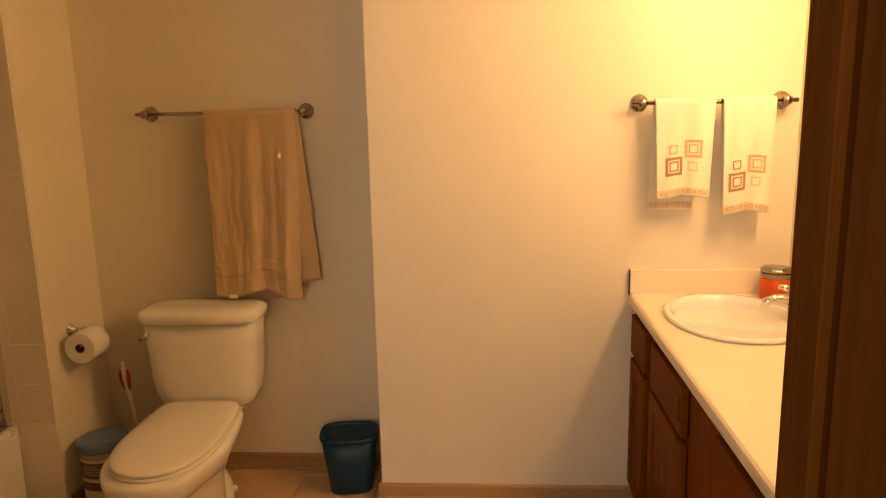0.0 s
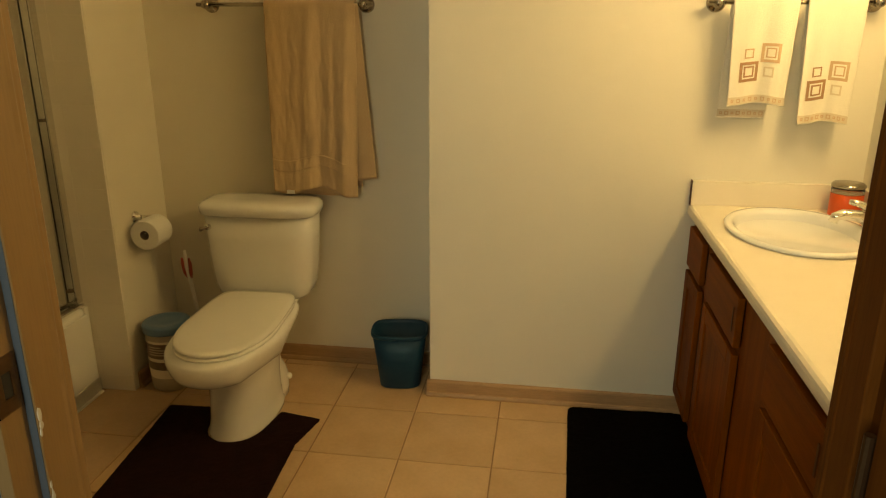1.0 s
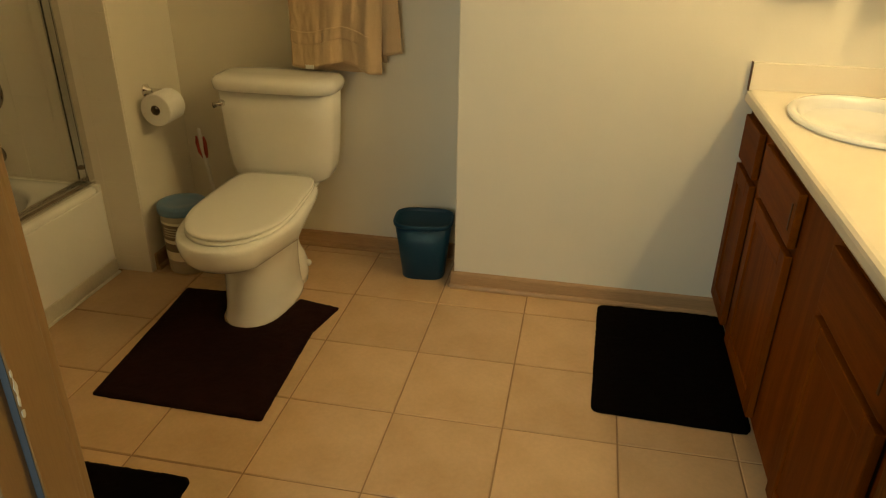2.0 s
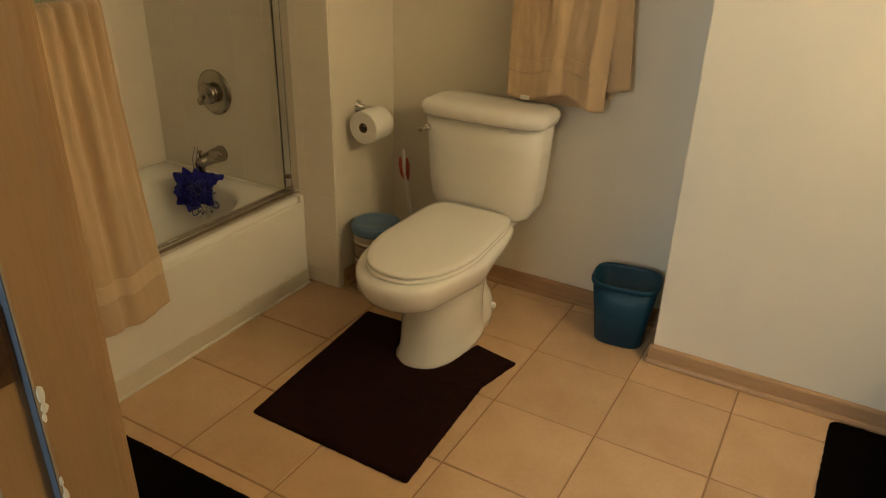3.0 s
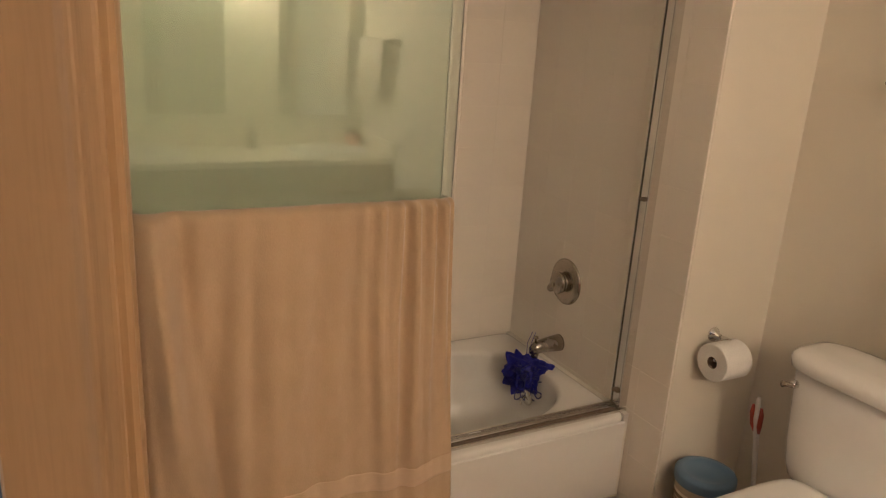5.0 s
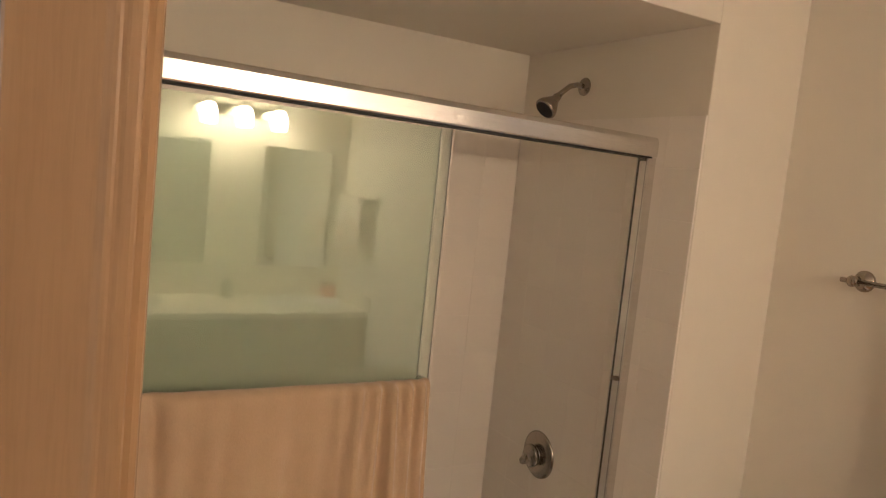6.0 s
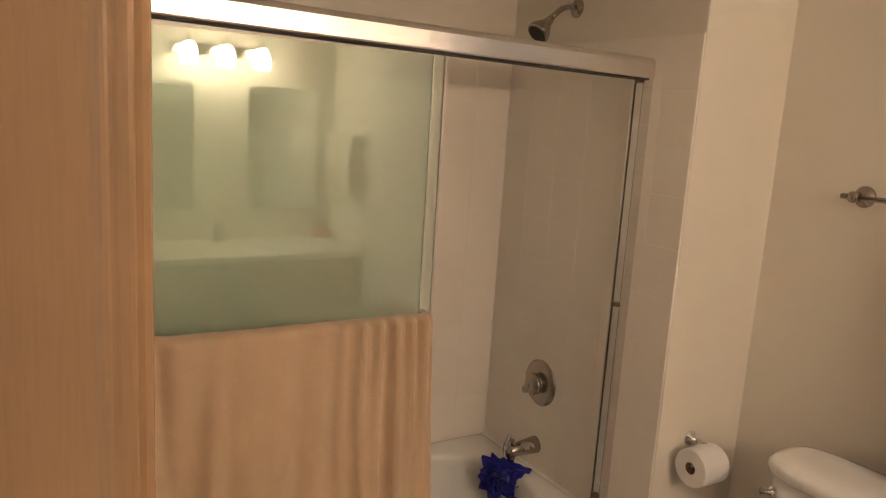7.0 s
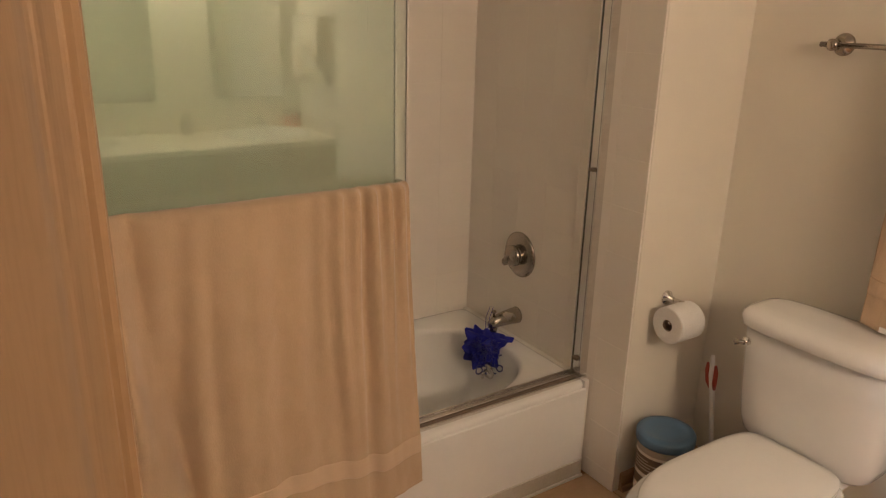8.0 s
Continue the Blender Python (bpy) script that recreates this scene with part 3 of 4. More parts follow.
def pouf():
    s = thing("bath_pouf", "royal blue netting bath pouf hanging from the spout", "bath sponge", (-1.745, 0.178, 0.345), 42)
    rnd = random.Random(11)

    def frill(count, rmin, rmax, wide):
        b = bmesh.new()
        for k in range(count):
            d = Vector((rnd.gauss(0, 1), rnd.gauss(0, 1), rnd.gauss(0, 0.8))).normalized()
            u = d.orthogonal().normalized()
            u.rotate(Matrix.Rotation(rnd.uniform(0, 6.3), 3, d))
            w = d.cross(u)
            r1 = rnd.uniform(rmin, rmax)
            width = rnd.uniform(0.6, 1.0) * wide
            ph = rnd.uniform(0, 6.28)
            rows = []
            for j in range(5):
                f = j / 4
                rad = 0.018 + (r1 - 0.018) * f
                row = []
                for i in range(7):
                    g = i / 6 - 0.5
                    wave = 0.009 * f * math.sin(ph + 9 * g)
                    row.append(b.verts.new(d * rad * (1 - 0.25 * abs(g) * f) + u * g * width * (0.3 + 0.9 * f) + w * wave))
                rows.append(row)
            for a, c in zip(rows, rows[1:]):
                for i in range(6):
                    b.faces.new((a[i], a[i + 1], c[i + 1], c[i]))
        return b
    core = bmesh.new()
    bmesh.ops.create_icosphere(core, subdivisions=4, radius=0.055)
    for v in core.verts:
        v.co *= 1 + 0.16 * noise.noise(v.co * 45) + 0.05 * noise.noise(v.co * 140)
    part("core", core, NAVY_MESH, s, smooth=True)
    part("netting", frill(260, 0.052, 0.072, 0.060), NAVY_MESH, s)
    # pointed folds of net that stand out all round
    pt = bmesh.new()
    for k in range(26):
        a0 = 2 * math.pi * k / 26 + rnd.uniform(-0.12, 0.12)
        d = Vector((1.15 * math.cos(a0), rnd.uniform(-0.55, 0.35), 0.92 * math.sin(a0))).normalized() * (1 + 0.12 * abs(math.cos(a0)))
        u = d.cross(Vector((0, 1, 0))).normalized()
        w = d.cross(u)
        r1, half = rnd.uniform(0.074, 0.104), rnd.uniform(0.018, 0.028)
        rows = []
        for j in range(6):
            f = j / 5
            wid = half * (1 - f ** 2.2) + 0.004
            rows.append([pt.verts.new(d * (0.04 + (r1 - 0.04) * f) + u * (g * wid + 0.010 * f * f * math.sin(5 * a0)) + w * (0.008 * (1 - abs(g)) * math.sin(3.1 * f + k))) for g in (-1, -0.4, 0.4, 1)])
        for a, c in zip(rows, rows[1:]):
            for i in range(3):
                pt.faces.new((a[i], a[i + 1], c[i + 1], c[i]))
    tagged(part("frill", pt, NAVY_MESH, s), kind="stuff")
    fr = bmesh.new()
    for k in range(5):
        a0 = math.pi * (1.45 + 0.45 * k / 4)
        c = Vector((0.080 * math.cos(a0), -0.03 + rnd.uniform(-0.03, 0.02), 0.080 * math.sin(a0)))
        d = Vector((math.cos(a0), 0, math.sin(a0)))
        u = Vector((-d.z, 0, d.x))
        ra, rb = rnd.uniform(0.016, 0.024), rnd.uniform(0.009, 0.014)
        pts = [c + d * ra * math.cos(t) + u * rb * math.sin(t) + Vector((0, 0.008 * math.sin(2 * t), 0)) for t in [2 * math.pi * i / 13 for i in range(14)]]
        tube(fr, pts, 0.0026, 5)
    part("loose_loops", fr, NAVY_THIN, s, "thin paler blue loops")
    b = bmesh.new()
    tube(b, [(0, 0, 0.04), (0.006, 0.004, 0.085), (0.008, 0.008, 0.12), (0.018, 0.022, 0.162), (0.006, 0.022, 0.163), (-0.006, 0.008, 0.12), (-0.004, 0, 0.06)], 0.0011, 6)
    part("cord", b, NAVY_MESH, s, "thin blue cord")


pouf()


# ---- towels ----
class Drape:
    """A cloth hung over a bar along local x, its front towards -y; front(u, d) is the surface d metres below the bar."""
    def __init__(self, width, front, back, r, fold, lean=0.0, hem=None, flare=0.0, back_shift=0.0, taper=0.0):
        self.taper = taper
        self.w, self.f, self.b, self.r, self.fold, self.lean, self.hem, self.flare, self.bs = width, front, back, r, fold, lean, hem, flare, back_shift

    def front(self, u, d, out=0.0):
        x = (u - 0.5) * self.w * (1 + self.flare * d / self.f)
        dd = d + (self.hem(u) * (d / self.f) if self.hem else 0)
        return (x, -(self.r + self.lean * d + self.fold(u, d) + out), -dd)

    def backside(self, u, d):
        return ((u - 0.5) * self.w * (1 - self.taper * d / self.b) + self.bs * d / self.b, self.r * 0.9 + 0.35 * self.fold(u, d * 0.5) * min(1, d / 0.1) * 0.3, -d)

    def cloth(self, nu, nv, d_from=0.0, d_to=None, over=True, out=0.0):
        b = bmesh.new()
        rows = []
        d_to = self.f if d_to is None else d_to
        for j in range(nv + 1):
            d = d_to + (d_from - d_to) * j / nv
            rows.append([b.verts.new(self.front(i / nu, d, out)) for i in range(nu + 1)])
        if over:
            for k in range(1, 8):
                a = math.pi * k / 8
                rows.append([b.verts.new(((i / nu - 0.5) * self.w, -math.cos(a) * self.r - self.fold(i / nu, 0) * (1 - k / 8), math.sin(a) * self.r)) for i in range(nu + 1)])
            n2 = max(6, int(nv * self.b / self.f))
            for j in range(n2 + 1):
                rows.append([b.verts.new(self.backside(i / nu, self.b * j / n2)) for i in range(nu + 1)])
        for a, c in zip(rows, rows[1:]):
            for i in range(nu):
                b.faces.new((a[i], a[i + 1], c[i + 1], c[i]))
        return b


def hang(ob, thickness):
    m = ob.modifiers.new("thickness", "SOLIDIFY")
    m.thickness, m.offset = thickness, 0.0
    return ob


def tub_towel():
    w = 0.802

    def fold(u, d):
        s = min(1.0, d / 0.25)
        low = 1 - 0.55 * min(1.0, max(0.0, (d - 0.45) / 0.40))
        w0 = u + 0.016 * noise.noise((u * 5, d * 1.4, 2)) + 0.006 * noise.noise((u * 14, d * 2.4, 5))
        right = min(1.0, max(0.0, (u - 0.64) / 0.16))
        soft = lambda x: (0.5 + 0.5 * math.sin(x)) ** 1.4 - 0.42
        # pinched pleats fanning out from the bar's end
        f = 0.025 * right * soft(112 * w0 - 20 * d * (w0 - 0.9) + 1.4 * noise.noise((u * 9, d * 1.5, 3))) * (1 - 0.85 * min(1.0, d / 0.75))
        # broad soft folds down the whole cloth
        f += low * (0.30 + 0.70 * s) * (0.020 * soft(44 * w0 + 0.6 * d + 1.5 * noise.noise((u * 6, d, 6))) * (0.35 + 0.75 * u) + 0.012 * math.sin(17 * w0 - 0.5 * d + 0.6) + 0.006 * math.sin(67 * w0 + 0.8 * d))
        f += s * (0.010 * noise.noise((u * 4, d * 2.2, 1)) + 0.004 * noise.noise((u * 12, d * 5, 4)) + 0.0018 * noise.noise((u * 40, d * 26, 7)))
        # the turned-over side: a slanting roll and the hollow beside it
        f += 0.050 * math.exp(-((u - 0.078 - 0.15 * max(0.0, d) ** 1.3) / (0.026 + 0.02 * d)) ** 2) * min(1.0, 0.5 + d / 0.4) * low
        f -= 0.034 * math.exp(-((u - 0.030 - 0.04 * d) / 0.014) ** 2)
        f -= 0.026 * math.exp(-((u - 0.150 - 0.17 * max(0.0, d) ** 1.2) / 0.034) ** 2)
        # slack wrinkles along the lower edge
        f += 0.011 * max(0.0, (d - 0.62) / 0.25) * math.sin(23 * u + 14 * d) * math.exp(-((u - 0.38) / 0.22) ** 2)
        return f + 0.024

    def hem(u):
        return 0.014 * (1 - u) - 0.03 * math.exp(-((u - 0.0) / 0.05) ** 2) + 0.010 * math.sin(9 * u)
    c = Drape(w, 0.866, 0.70, 0.013, fold, lean=0.040, hem=hem, flare=0.07)
    t = thing("bath_towel", "large tan terry bath towel folded over the tub door bar", "towel", (GLASS_X + 0.048, -0.838, 1.140), 90)
    hang(part("cloth", c.cloth(220, 80), TERRY, t, smooth=True), 0.006)
    hang(part("woven_band", c.cloth(220, 14, 0.712, 0.766, over=False, out=0.0040), TERRY_BAND, t, "smooth woven band", smooth=True), 0.001)
    hm = bmesh.new()
    tube(hm, [c.front(i / 150, 0.864, 0.0005) for i in range(151)], 0.0042, 8)
    part("hem", hm, TERRY, t, smooth=True)


tub_towel()


def wall_towel():
    def fold(u, d):
        s = min(1.0, 0.15 + d / 0.3)
        f = s * (0.016 * math.sin(15 * u + 1.2 + 0.5 * math.sin(3 * d)) * (0.15 + u * u) + 0.007 * math.sin(29 * u + 2 * d) * u + 0.009 * noise.noise((u * 4, d * 4, 3)) + 0.005 * noise.noise((u * 13, d * 9, 6)) + 0.002 * noise.noise((u * 30, d * 30, 9)))
        return f + 0.012

    def hem(u):
        return 0.018 * math.sin(7.5 * u + 0.4) + 0.012 * u
    c = Drape(0.355, 0.705, 0.70, 0.013, fold, lean=0.05, hem=hem, flare=-0.05, back_shift=0.0)
    t = thing("bath_towel", "tan terry towel hung over the rail above the toilet", "towel", (-0.447, 0.655, 1.512))
    hang(part("front_layer", c.cloth(90, 60), TERRY, t, smooth=True), 0.006)
    # a second fold of the same cloth, slipped to one side behind the first
    c2 = Drape(0.20, 0.69, 0.10, 0.011, lambda u, d: 0.004 + 0.006 * math.sin(9 * u + 1) * min(1, d / 0.2), lean=0.0, hem=lambda u: -0.03 * u, flare=0.0)
    b = c2.cloth(40, 40, over=False)
    for v in b.verts:
        v.co.x += 0.086 + 0.058 * min(1.0, -v.co.z / 0.69)
        v.co.y += 0.002
    hang(part("rear_layer", b, TERRY, t, smooth=True), 0.005)
    c3 = Drape(0.30, 0.733, 0.1, 0.010, lambda u, d: 0.002 + 0.005 * math.sin(12 * u) * min(1, d / 0.3), lean=0.015)
    b = c3.cloth(40, 30, over=False)
    for v in b.verts:
        v.co.x += 0.010 * -v.co.z
        v.co.y += 0.004
    hang(part("lower_layer", b, TERRY, t, smooth=True), 0.005)
    hang(part("woven_band", c.cloth(90, 10, 0.575, 0.62, over=False, out=0.0034), TERRY, t, smooth=True), 0.001)
    tg = bmesh.new()
    x, y, z = c.front(0.20, 0.690, 0.006)
    box(tg, x - 0.016, x + 0.016, y - 0.0015, y + 0.0015, z - 0.014, z + 0.001, bevel=0.0008)
    part("tag", tg, WHITE_PLASTIC, t, "small white care tag")


wall_towel()


def square_outline(b, c, cx, cd, half, th, out):
    """A square frame of stitching that follows the cloth."""
    def p(x, d, o):
        return c.front(0.5 + x / c.w, d, o)
    for ax, bx, ad, bd in ((-half, half, -half, -half + th), (-half, half, half - th, half), (-half, -half + th, -half + th, half - th), (half - th, half, -half + th, half - th)):
        n = 6
        for i in range(n):
            x0, x1 = cx + ax + (bx - ax) * i / n, cx + ax + (bx - ax) * (i + 1) / n
            q = [p(x0, cd + ad, out), p(x1, cd + ad, out), p(x1, cd + bd, out), p(x0, cd + bd, out)]
            top = [b.verts.new(v) for v in q]
            low = [b.verts.new((v[0], v[1] + 0.004, v[2])) for v in q]
            b.faces.new(top)
            for k in range(4):
                b.faces.new((top[k], top[(k + 1) % 4], low[(k + 1) % 4], low[k]))
    return b


def hand_towel(x, length, back, seed, dark, back_shift, width=0.198):
    rnd = random.Random(seed)
    ph = rnd.uniform(0, 6)

    def fold(u, d):
        s = min(1.0, 0.2 + d / 0.25)
        return 0.008 + s * (0.0045 * math.sin(8 * u + ph) + 0.0035 * math.sin(15 * u + 2 * ph + d * 3)) + 0.002 * noise.noise((u * 5, d * 8, seed))
    c = Drape(width, length, back, 0.012, fold, lean=0.03, hem=lambda u: 0.006 * math.sin(6 * u + ph), flare=-0.12, back_shift=back_shift, taper=0.25)
    t = thing("hand_towel", "cream hand towel embroidered with brown nested squares", "towel", (x, 0.406, 1.513), group="hand towels on the rail")
    hang(part("cloth", c.cloth(44, 40), CREAM_TERRY, t, smooth=True), 0.006)
    for cx, cd, half, mat, rings in ((-0.035, length - 0.104, 0.031, BROWN_STITCH, ((1.0, 0.009), (0.55, 0.005))), (0.032, length - 0.162, 0.030, ROSE_STITCH, ((1.0, 0.009), (0.52, 0.004))),
                                     (-0.038, length - 0.161, 0.015, BROWN_STITCH if dark else ROSE_STITCH, ((1.0, 0.004),)), (0.030, length - 0.102, 0.016, GREY_STITCH, ((1.0, 0.005),))):
        b = bmesh.new()
        for f, th in rings:
            square_outline(b, c, cx, cd, half * f, th, 0.0052)
        part("embroidered_square", b, mat, t)
    part("patterned_hem", c.cloth(44, 3, length - 0.028, length - 0.004, over=False, out=0.0042), GREY_STITCH, t, "pale patterned hem")
    b = bmesh.new()
    for k in range(9):
        square_outline(b, c, (-0.42 + 0.105 * k) * width, length - 0.016, 0.0065 if k % 2 else 0.0045, 0.003, 0.0056)
    part("hem_pattern", b, ROSE_STITCH, t)
    # the rear layer's own patterned end, seen below the front one
    b = bmesh.new()
    rows = [[b.verts.new(Vector(c.backside(i / 20, back - e)) - Vector((0, 0.0042, 0))) for i in range(21)] for e in (0.004, 0.028)]
    for i in range(20):
        b.faces.new((rows[0][i], rows[0][i + 1], rows[1][i + 1], rows[1][i]))
    part("patterned_hem", b, GREY_STITCH, t, "pale patterned hem")
    b = bmesh.new()
    for k in range(8):
        x, y, z = c.backside(0.08 + 0.12 * k, back - 0.016)
        h = 0.0065 if k % 2 else 0.0045
        for x0, x1, z0, z1 in ((-h, h, h - 0.003, h), (-h, h, -h, -h + 0.003), (-h, -h + 0.003, -h + 0.003, h - 0.003), (h - 0.003, h, -h + 0.003, h - 0.003)):
            box(b, x + x0, x + x1, y - 0.0062, y - 0.0044, z + z0, z + z1)
    part("hem_pattern", b, ROSE_STITCH, t)
    return t


hand_towel(1.127, 0.318, 0.365, 3, False, -0.034)
hand_towel(1.338, 0.372, 0.36, 8, True, 0.0, 0.172)


def towel_rail(x0, x1, wall_y, z, label):
    t = thing("towel_rail", label, "towel rail", ((x0 + x1) / 2, wall_y, z))
    h = (x1 - x0) / 2
    b = bmesh.new()
    rod(b, (-h - 0.035, -0.058, 0), (h + 0.035, -0.058, 0), 0.0075)
    part("bar", b, DARK_NICKEL, t, smooth=True)
    for s in (-1, 1):
        b = bmesh.new()
        lathe(b, [(0.031, 0), (0.031, 0.004), (0.026, 0.010), (0.014, 0.014), (0.012, 0.045), (0.015, 0.05), (0.016, 0.066), (0.010, 0.071)], 28, pose(s * h, 0, 0, 90, 0, 0))
        part("post", b, DARK_NICKEL, t, smooth=True)


towel_rail(-0.869, -0.243, YT, 1.512, "polished nickel towel rail on the wall over the toilet")
towel_rail(0.989, 1.468, YC, 1.513, "polished nickel towel rail beside the vanity")


# ---- toilet ----
def toilet():
    t = thing("toilet", "white two-piece ceramic toilet with its lid closed", "toilet", (-0.632, 0.0, 0), 1.8)
    b = bmesh.new()
    loft(b, [egg(0.225, 0.0, 0.119, 0.228, 0.195), egg(0.225, 0.014, 0.120, 0.229, 0.196), egg(0.225, 0.022, 0.115, 0.224, 0.190), egg(0.225, 0.07, 0.111, 0.216, 0.185), egg(0.224, 0.13, 0.108, 0.210, 0.19),
             egg(0.224, 0.190, 0.108, 0.208, 0.20), bowl_plan(0.222, 0.238, 0.111, 0.213, 0.205, 0.080), bowl_plan(0.206, 0.252, 0.119, 0.226, 0.215, 0.083), bowl_plan(0.180, 0.267, 0.138, 0.249, 0.242, 0.088), bowl_plan(0.156, 0.284, 0.160, 0.272, 0.266, 0.095),
             bowl_plan(0.142, 0.298, 0.174, 0.286, 0.283, 0.103), bowl_plan(0.136, 0.308, 0.181, 0.293, 0.295, 0.112), bowl_plan(0.131, 0.324, 0.187, 0.299, 0.308, 0.126), bowl_plan(0.129, 0.346, 0.194, 0.304, 0.325, 0.150), bowl_plan(0.128, 0.366, 0.197, 0.306, 0.335, 0.166), bowl_plan(0.128, 0.380, 0.195, 0.303, 0.337, 0.168), bowl_plan(0.128, 0.387, 0.188, 0.295, 0.332, 0.163), bowl_plan(0.128, 0.388, 0.15, 0.24, 0.28, 0.12)])
    part("bowl", b, CERAMIC, t, smooth=True)
    b = bmesh.new()
    loft(b, [oval(0, 0.47, 0.24, 0.06, 0.10, 40, 2.6), oval(0, 0.475, 0.30, 0.085, 0.14, 40, 3), oval(0, 0.487, 0.340, 0.118, 0.155, 40, 4), oval(0, 0.487, 0.366, 0.135, 0.156, 40, 5), oval(0, 0.487, 0.370, 0.128, 0.145, 40, 5)])
    part("tank_deck", b, CERAMIC, t, smooth=True)
    # outlet bulge at the back of the foot, with bolt caps
    b = bmesh.new()
    loft(b, [oval(0, 0.385, 0.0, 0.104, 0.080, 40, 2.4), oval(0, 0.387, 0.03, 0.106, 0.084, 40, 2.4), oval(0, 0.390, 0.075, 0.106, 0.088, 40, 2.3), oval(0, 0.388, 0.115, 0.096, 0.080, 40, 2.2), oval(0, 0.375, 0.150, 0.084, 0.085, 40, 2.1), oval(0, 0.36, 0.20, 0.08, 0.10, 40, 2.1), oval(0, 0.36, 0.29, 0.09, 0.12, 40, 2.1)])
    part("outlet", b, CERAMIC, t, smooth=True)
    for s in (-1, 1):
        b = bmesh.new()
        lathe(b, [(0.014, 0), (0.014, 0.006), (0.010, 0.013), (0.003, 0.016)], 18, pose(s * 0.104, 0.405, 0.070, 0, s * 70, 0))
        part("bolt_cap", b, SEAT_PLASTIC, t, smooth=True)
    b = bmesh.new()
    loft(b, [bowl_plan(0.133, 0.3885, 0.170, 0.266, 0.322, 0.154), bowl_plan(0.133, 0.391, 0.173, 0.269, 0.324, 0.156), bowl_plan(0.133, 0.398, 0.171, 0.267, 0.324, 0.156), bowl_plan(0.133, 0.401, 0.164, 0.258, 0.320, 0.152)])
    part("seat", b, SEAT_PLASTIC, t, smooth=True)
    b = bmesh.new()
    loft(b, [bowl_plan(0.135, 0.4035, 0.168, 0.262, 0.322, 0.155), bowl_plan(0.135, 0.406, 0.172, 0.267, 0.324, 0.157), bowl_plan(0.135, 0.412, 0.172, 0.267, 0.324, 0.157), bowl_plan(0.135, 0.4165, 0.167, 0.261, 0.320, 0.152), bowl_plan(0.135, 0.4190, 0.150, 0.240, 0.295, 0.138), bowl_plan(0.135, 0.4205, 0.08, 0.14, 0.17, 0.07)])
    lid = part("seat_lid", b, SEAT_PLASTIC, t, smooth=True)
    for s in (-1, 1):
        b = bmesh.new()
        rod(b, (s * 0.07 - 0.018, 0.452, 0.4045), (s * 0.07 + 0.018, 0.452, 0.4045), 0.010)
        part("hinge", b, SEAT_PLASTIC, lid, smooth=True)
    b = bmesh.new()
    tk = [(0.371, 0.150, 0.075, 0.565), (0.376, 0.172, 0.086, 0.565), (0.392, 0.190, 0.093, 0.565), (0.43, 0.202, 0.097, 0.564), (0.50, 0.211, 0.099, 0.563), (0.62, 0.219, 0.101, 0.562), (0.720, 0.224, 0.103, 0.561)]
    loft(b, [oval(-0.012, cy, z, a, d, 64, 4.5) for z, a, d, cy in tk])
    tank = part("tank", b, CERAMIC, t, smooth=True)
    b = bmesh.new()
    ld = [(0.7205, 0.229, 0.108, 4.2), (0.725, 0.238, 0.117, 4.0), (0.749, 0.242, 0.121, 3.9), (0.761, 0.238, 0.117, 3.8), (0.770, 0.227, 0.106, 3.8), (0.776, 0.20, 0.08, 4), (0.777, 0.12, 0.04, 4)]
    loft(b, [oval(-0.012, 0.557, z, a, d, 64, p) for z, a, d, p in ld])
    part("tank_lid", b, CERAMIC, t, smooth=True)
    b = bmesh.new()
    lathe(b, [(0.013, 0), (0.013, 0.006), (0.009, 0.010), (0.009, 0.018)], 18, pose(-0.205, 0.468, 0.675, 90, 0, 0))
    part("flush_handle", b, CHROME, tank, smooth=True)
    b = bmesh.new()
    tube(b, [(-0.200, 0.452, 0.675), (-0.216, 0.447, 0.673), (-0.229, 0.445, 0.669)], [0.007, 0.007, 0.010])
    part("flush_lever", b, NICKEL, tank, smooth=True)


toilet()


# ---- beside the toilet ----
def roll_holder():
    t = thing("toilet_roll_holder", "chrome toilet paper holder on the short wall", "paper holder", (XR, 0.440, 0.700))
    b = bmesh.new()
    lathe(b, [(0.024, 0), (0.024, 0.005), (0.012, 0.010), (0.010, 0.028)], 24, pose(0, 0.03, 0, 0, 90, 0))
    part("flange", b, CHROME, t, smooth=True)
    b = bmesh.new()
    tube(b, [(0.02, 0.03, 0), (0.04, 0.03, 0.004), (0.070, 0.03, 0.004), (0.082, 0.04, -0.005), (0.084, 0.066, -0.03), (0.084, 0.066, -0.041), (0.084, 0.055, -0.043), (0.084, -0.05, -0.043)], 0.006)
    part("arm", b, CHROME, t, smooth=True)
    r = thing("toilet_roll", "nearly full roll of white toilet paper", "toilet paper", (XR + 0.084, 0.440, 0.650))
    b = bmesh.new()
    n, ro, ri, h = 40, 0.060, 0.019, 0.055
    ring = lambda rad, y: [(rad * math.cos(2 * math.pi * i / n), y, rad * math.sin(2 * math.pi * i / n)) for i in range(n)]
    loft(b, [ring(ri, -h), ring(ro - 0.003, -h), ring(ro, -h + 0.003), ring(ro, h - 0.003), ring(ro - 0.003, h), ring(ri, h), ring(ri, -h)], False, False)
    part("paper", b, PAPER, r, smooth=False)
    b = bmesh.new()
    loft(b, [ring(ri - 0.0003, -h + 0.001), ring(ri - 0.0003, h - 0.001), ring(ri - 0.0015, h - 0.001), ring(ri - 0.0015, -h + 0.001), ring(ri - 0.0003, -h + 0.001)], False, False)
    part("core", b, CARDBOARD, r)


roll_holder()


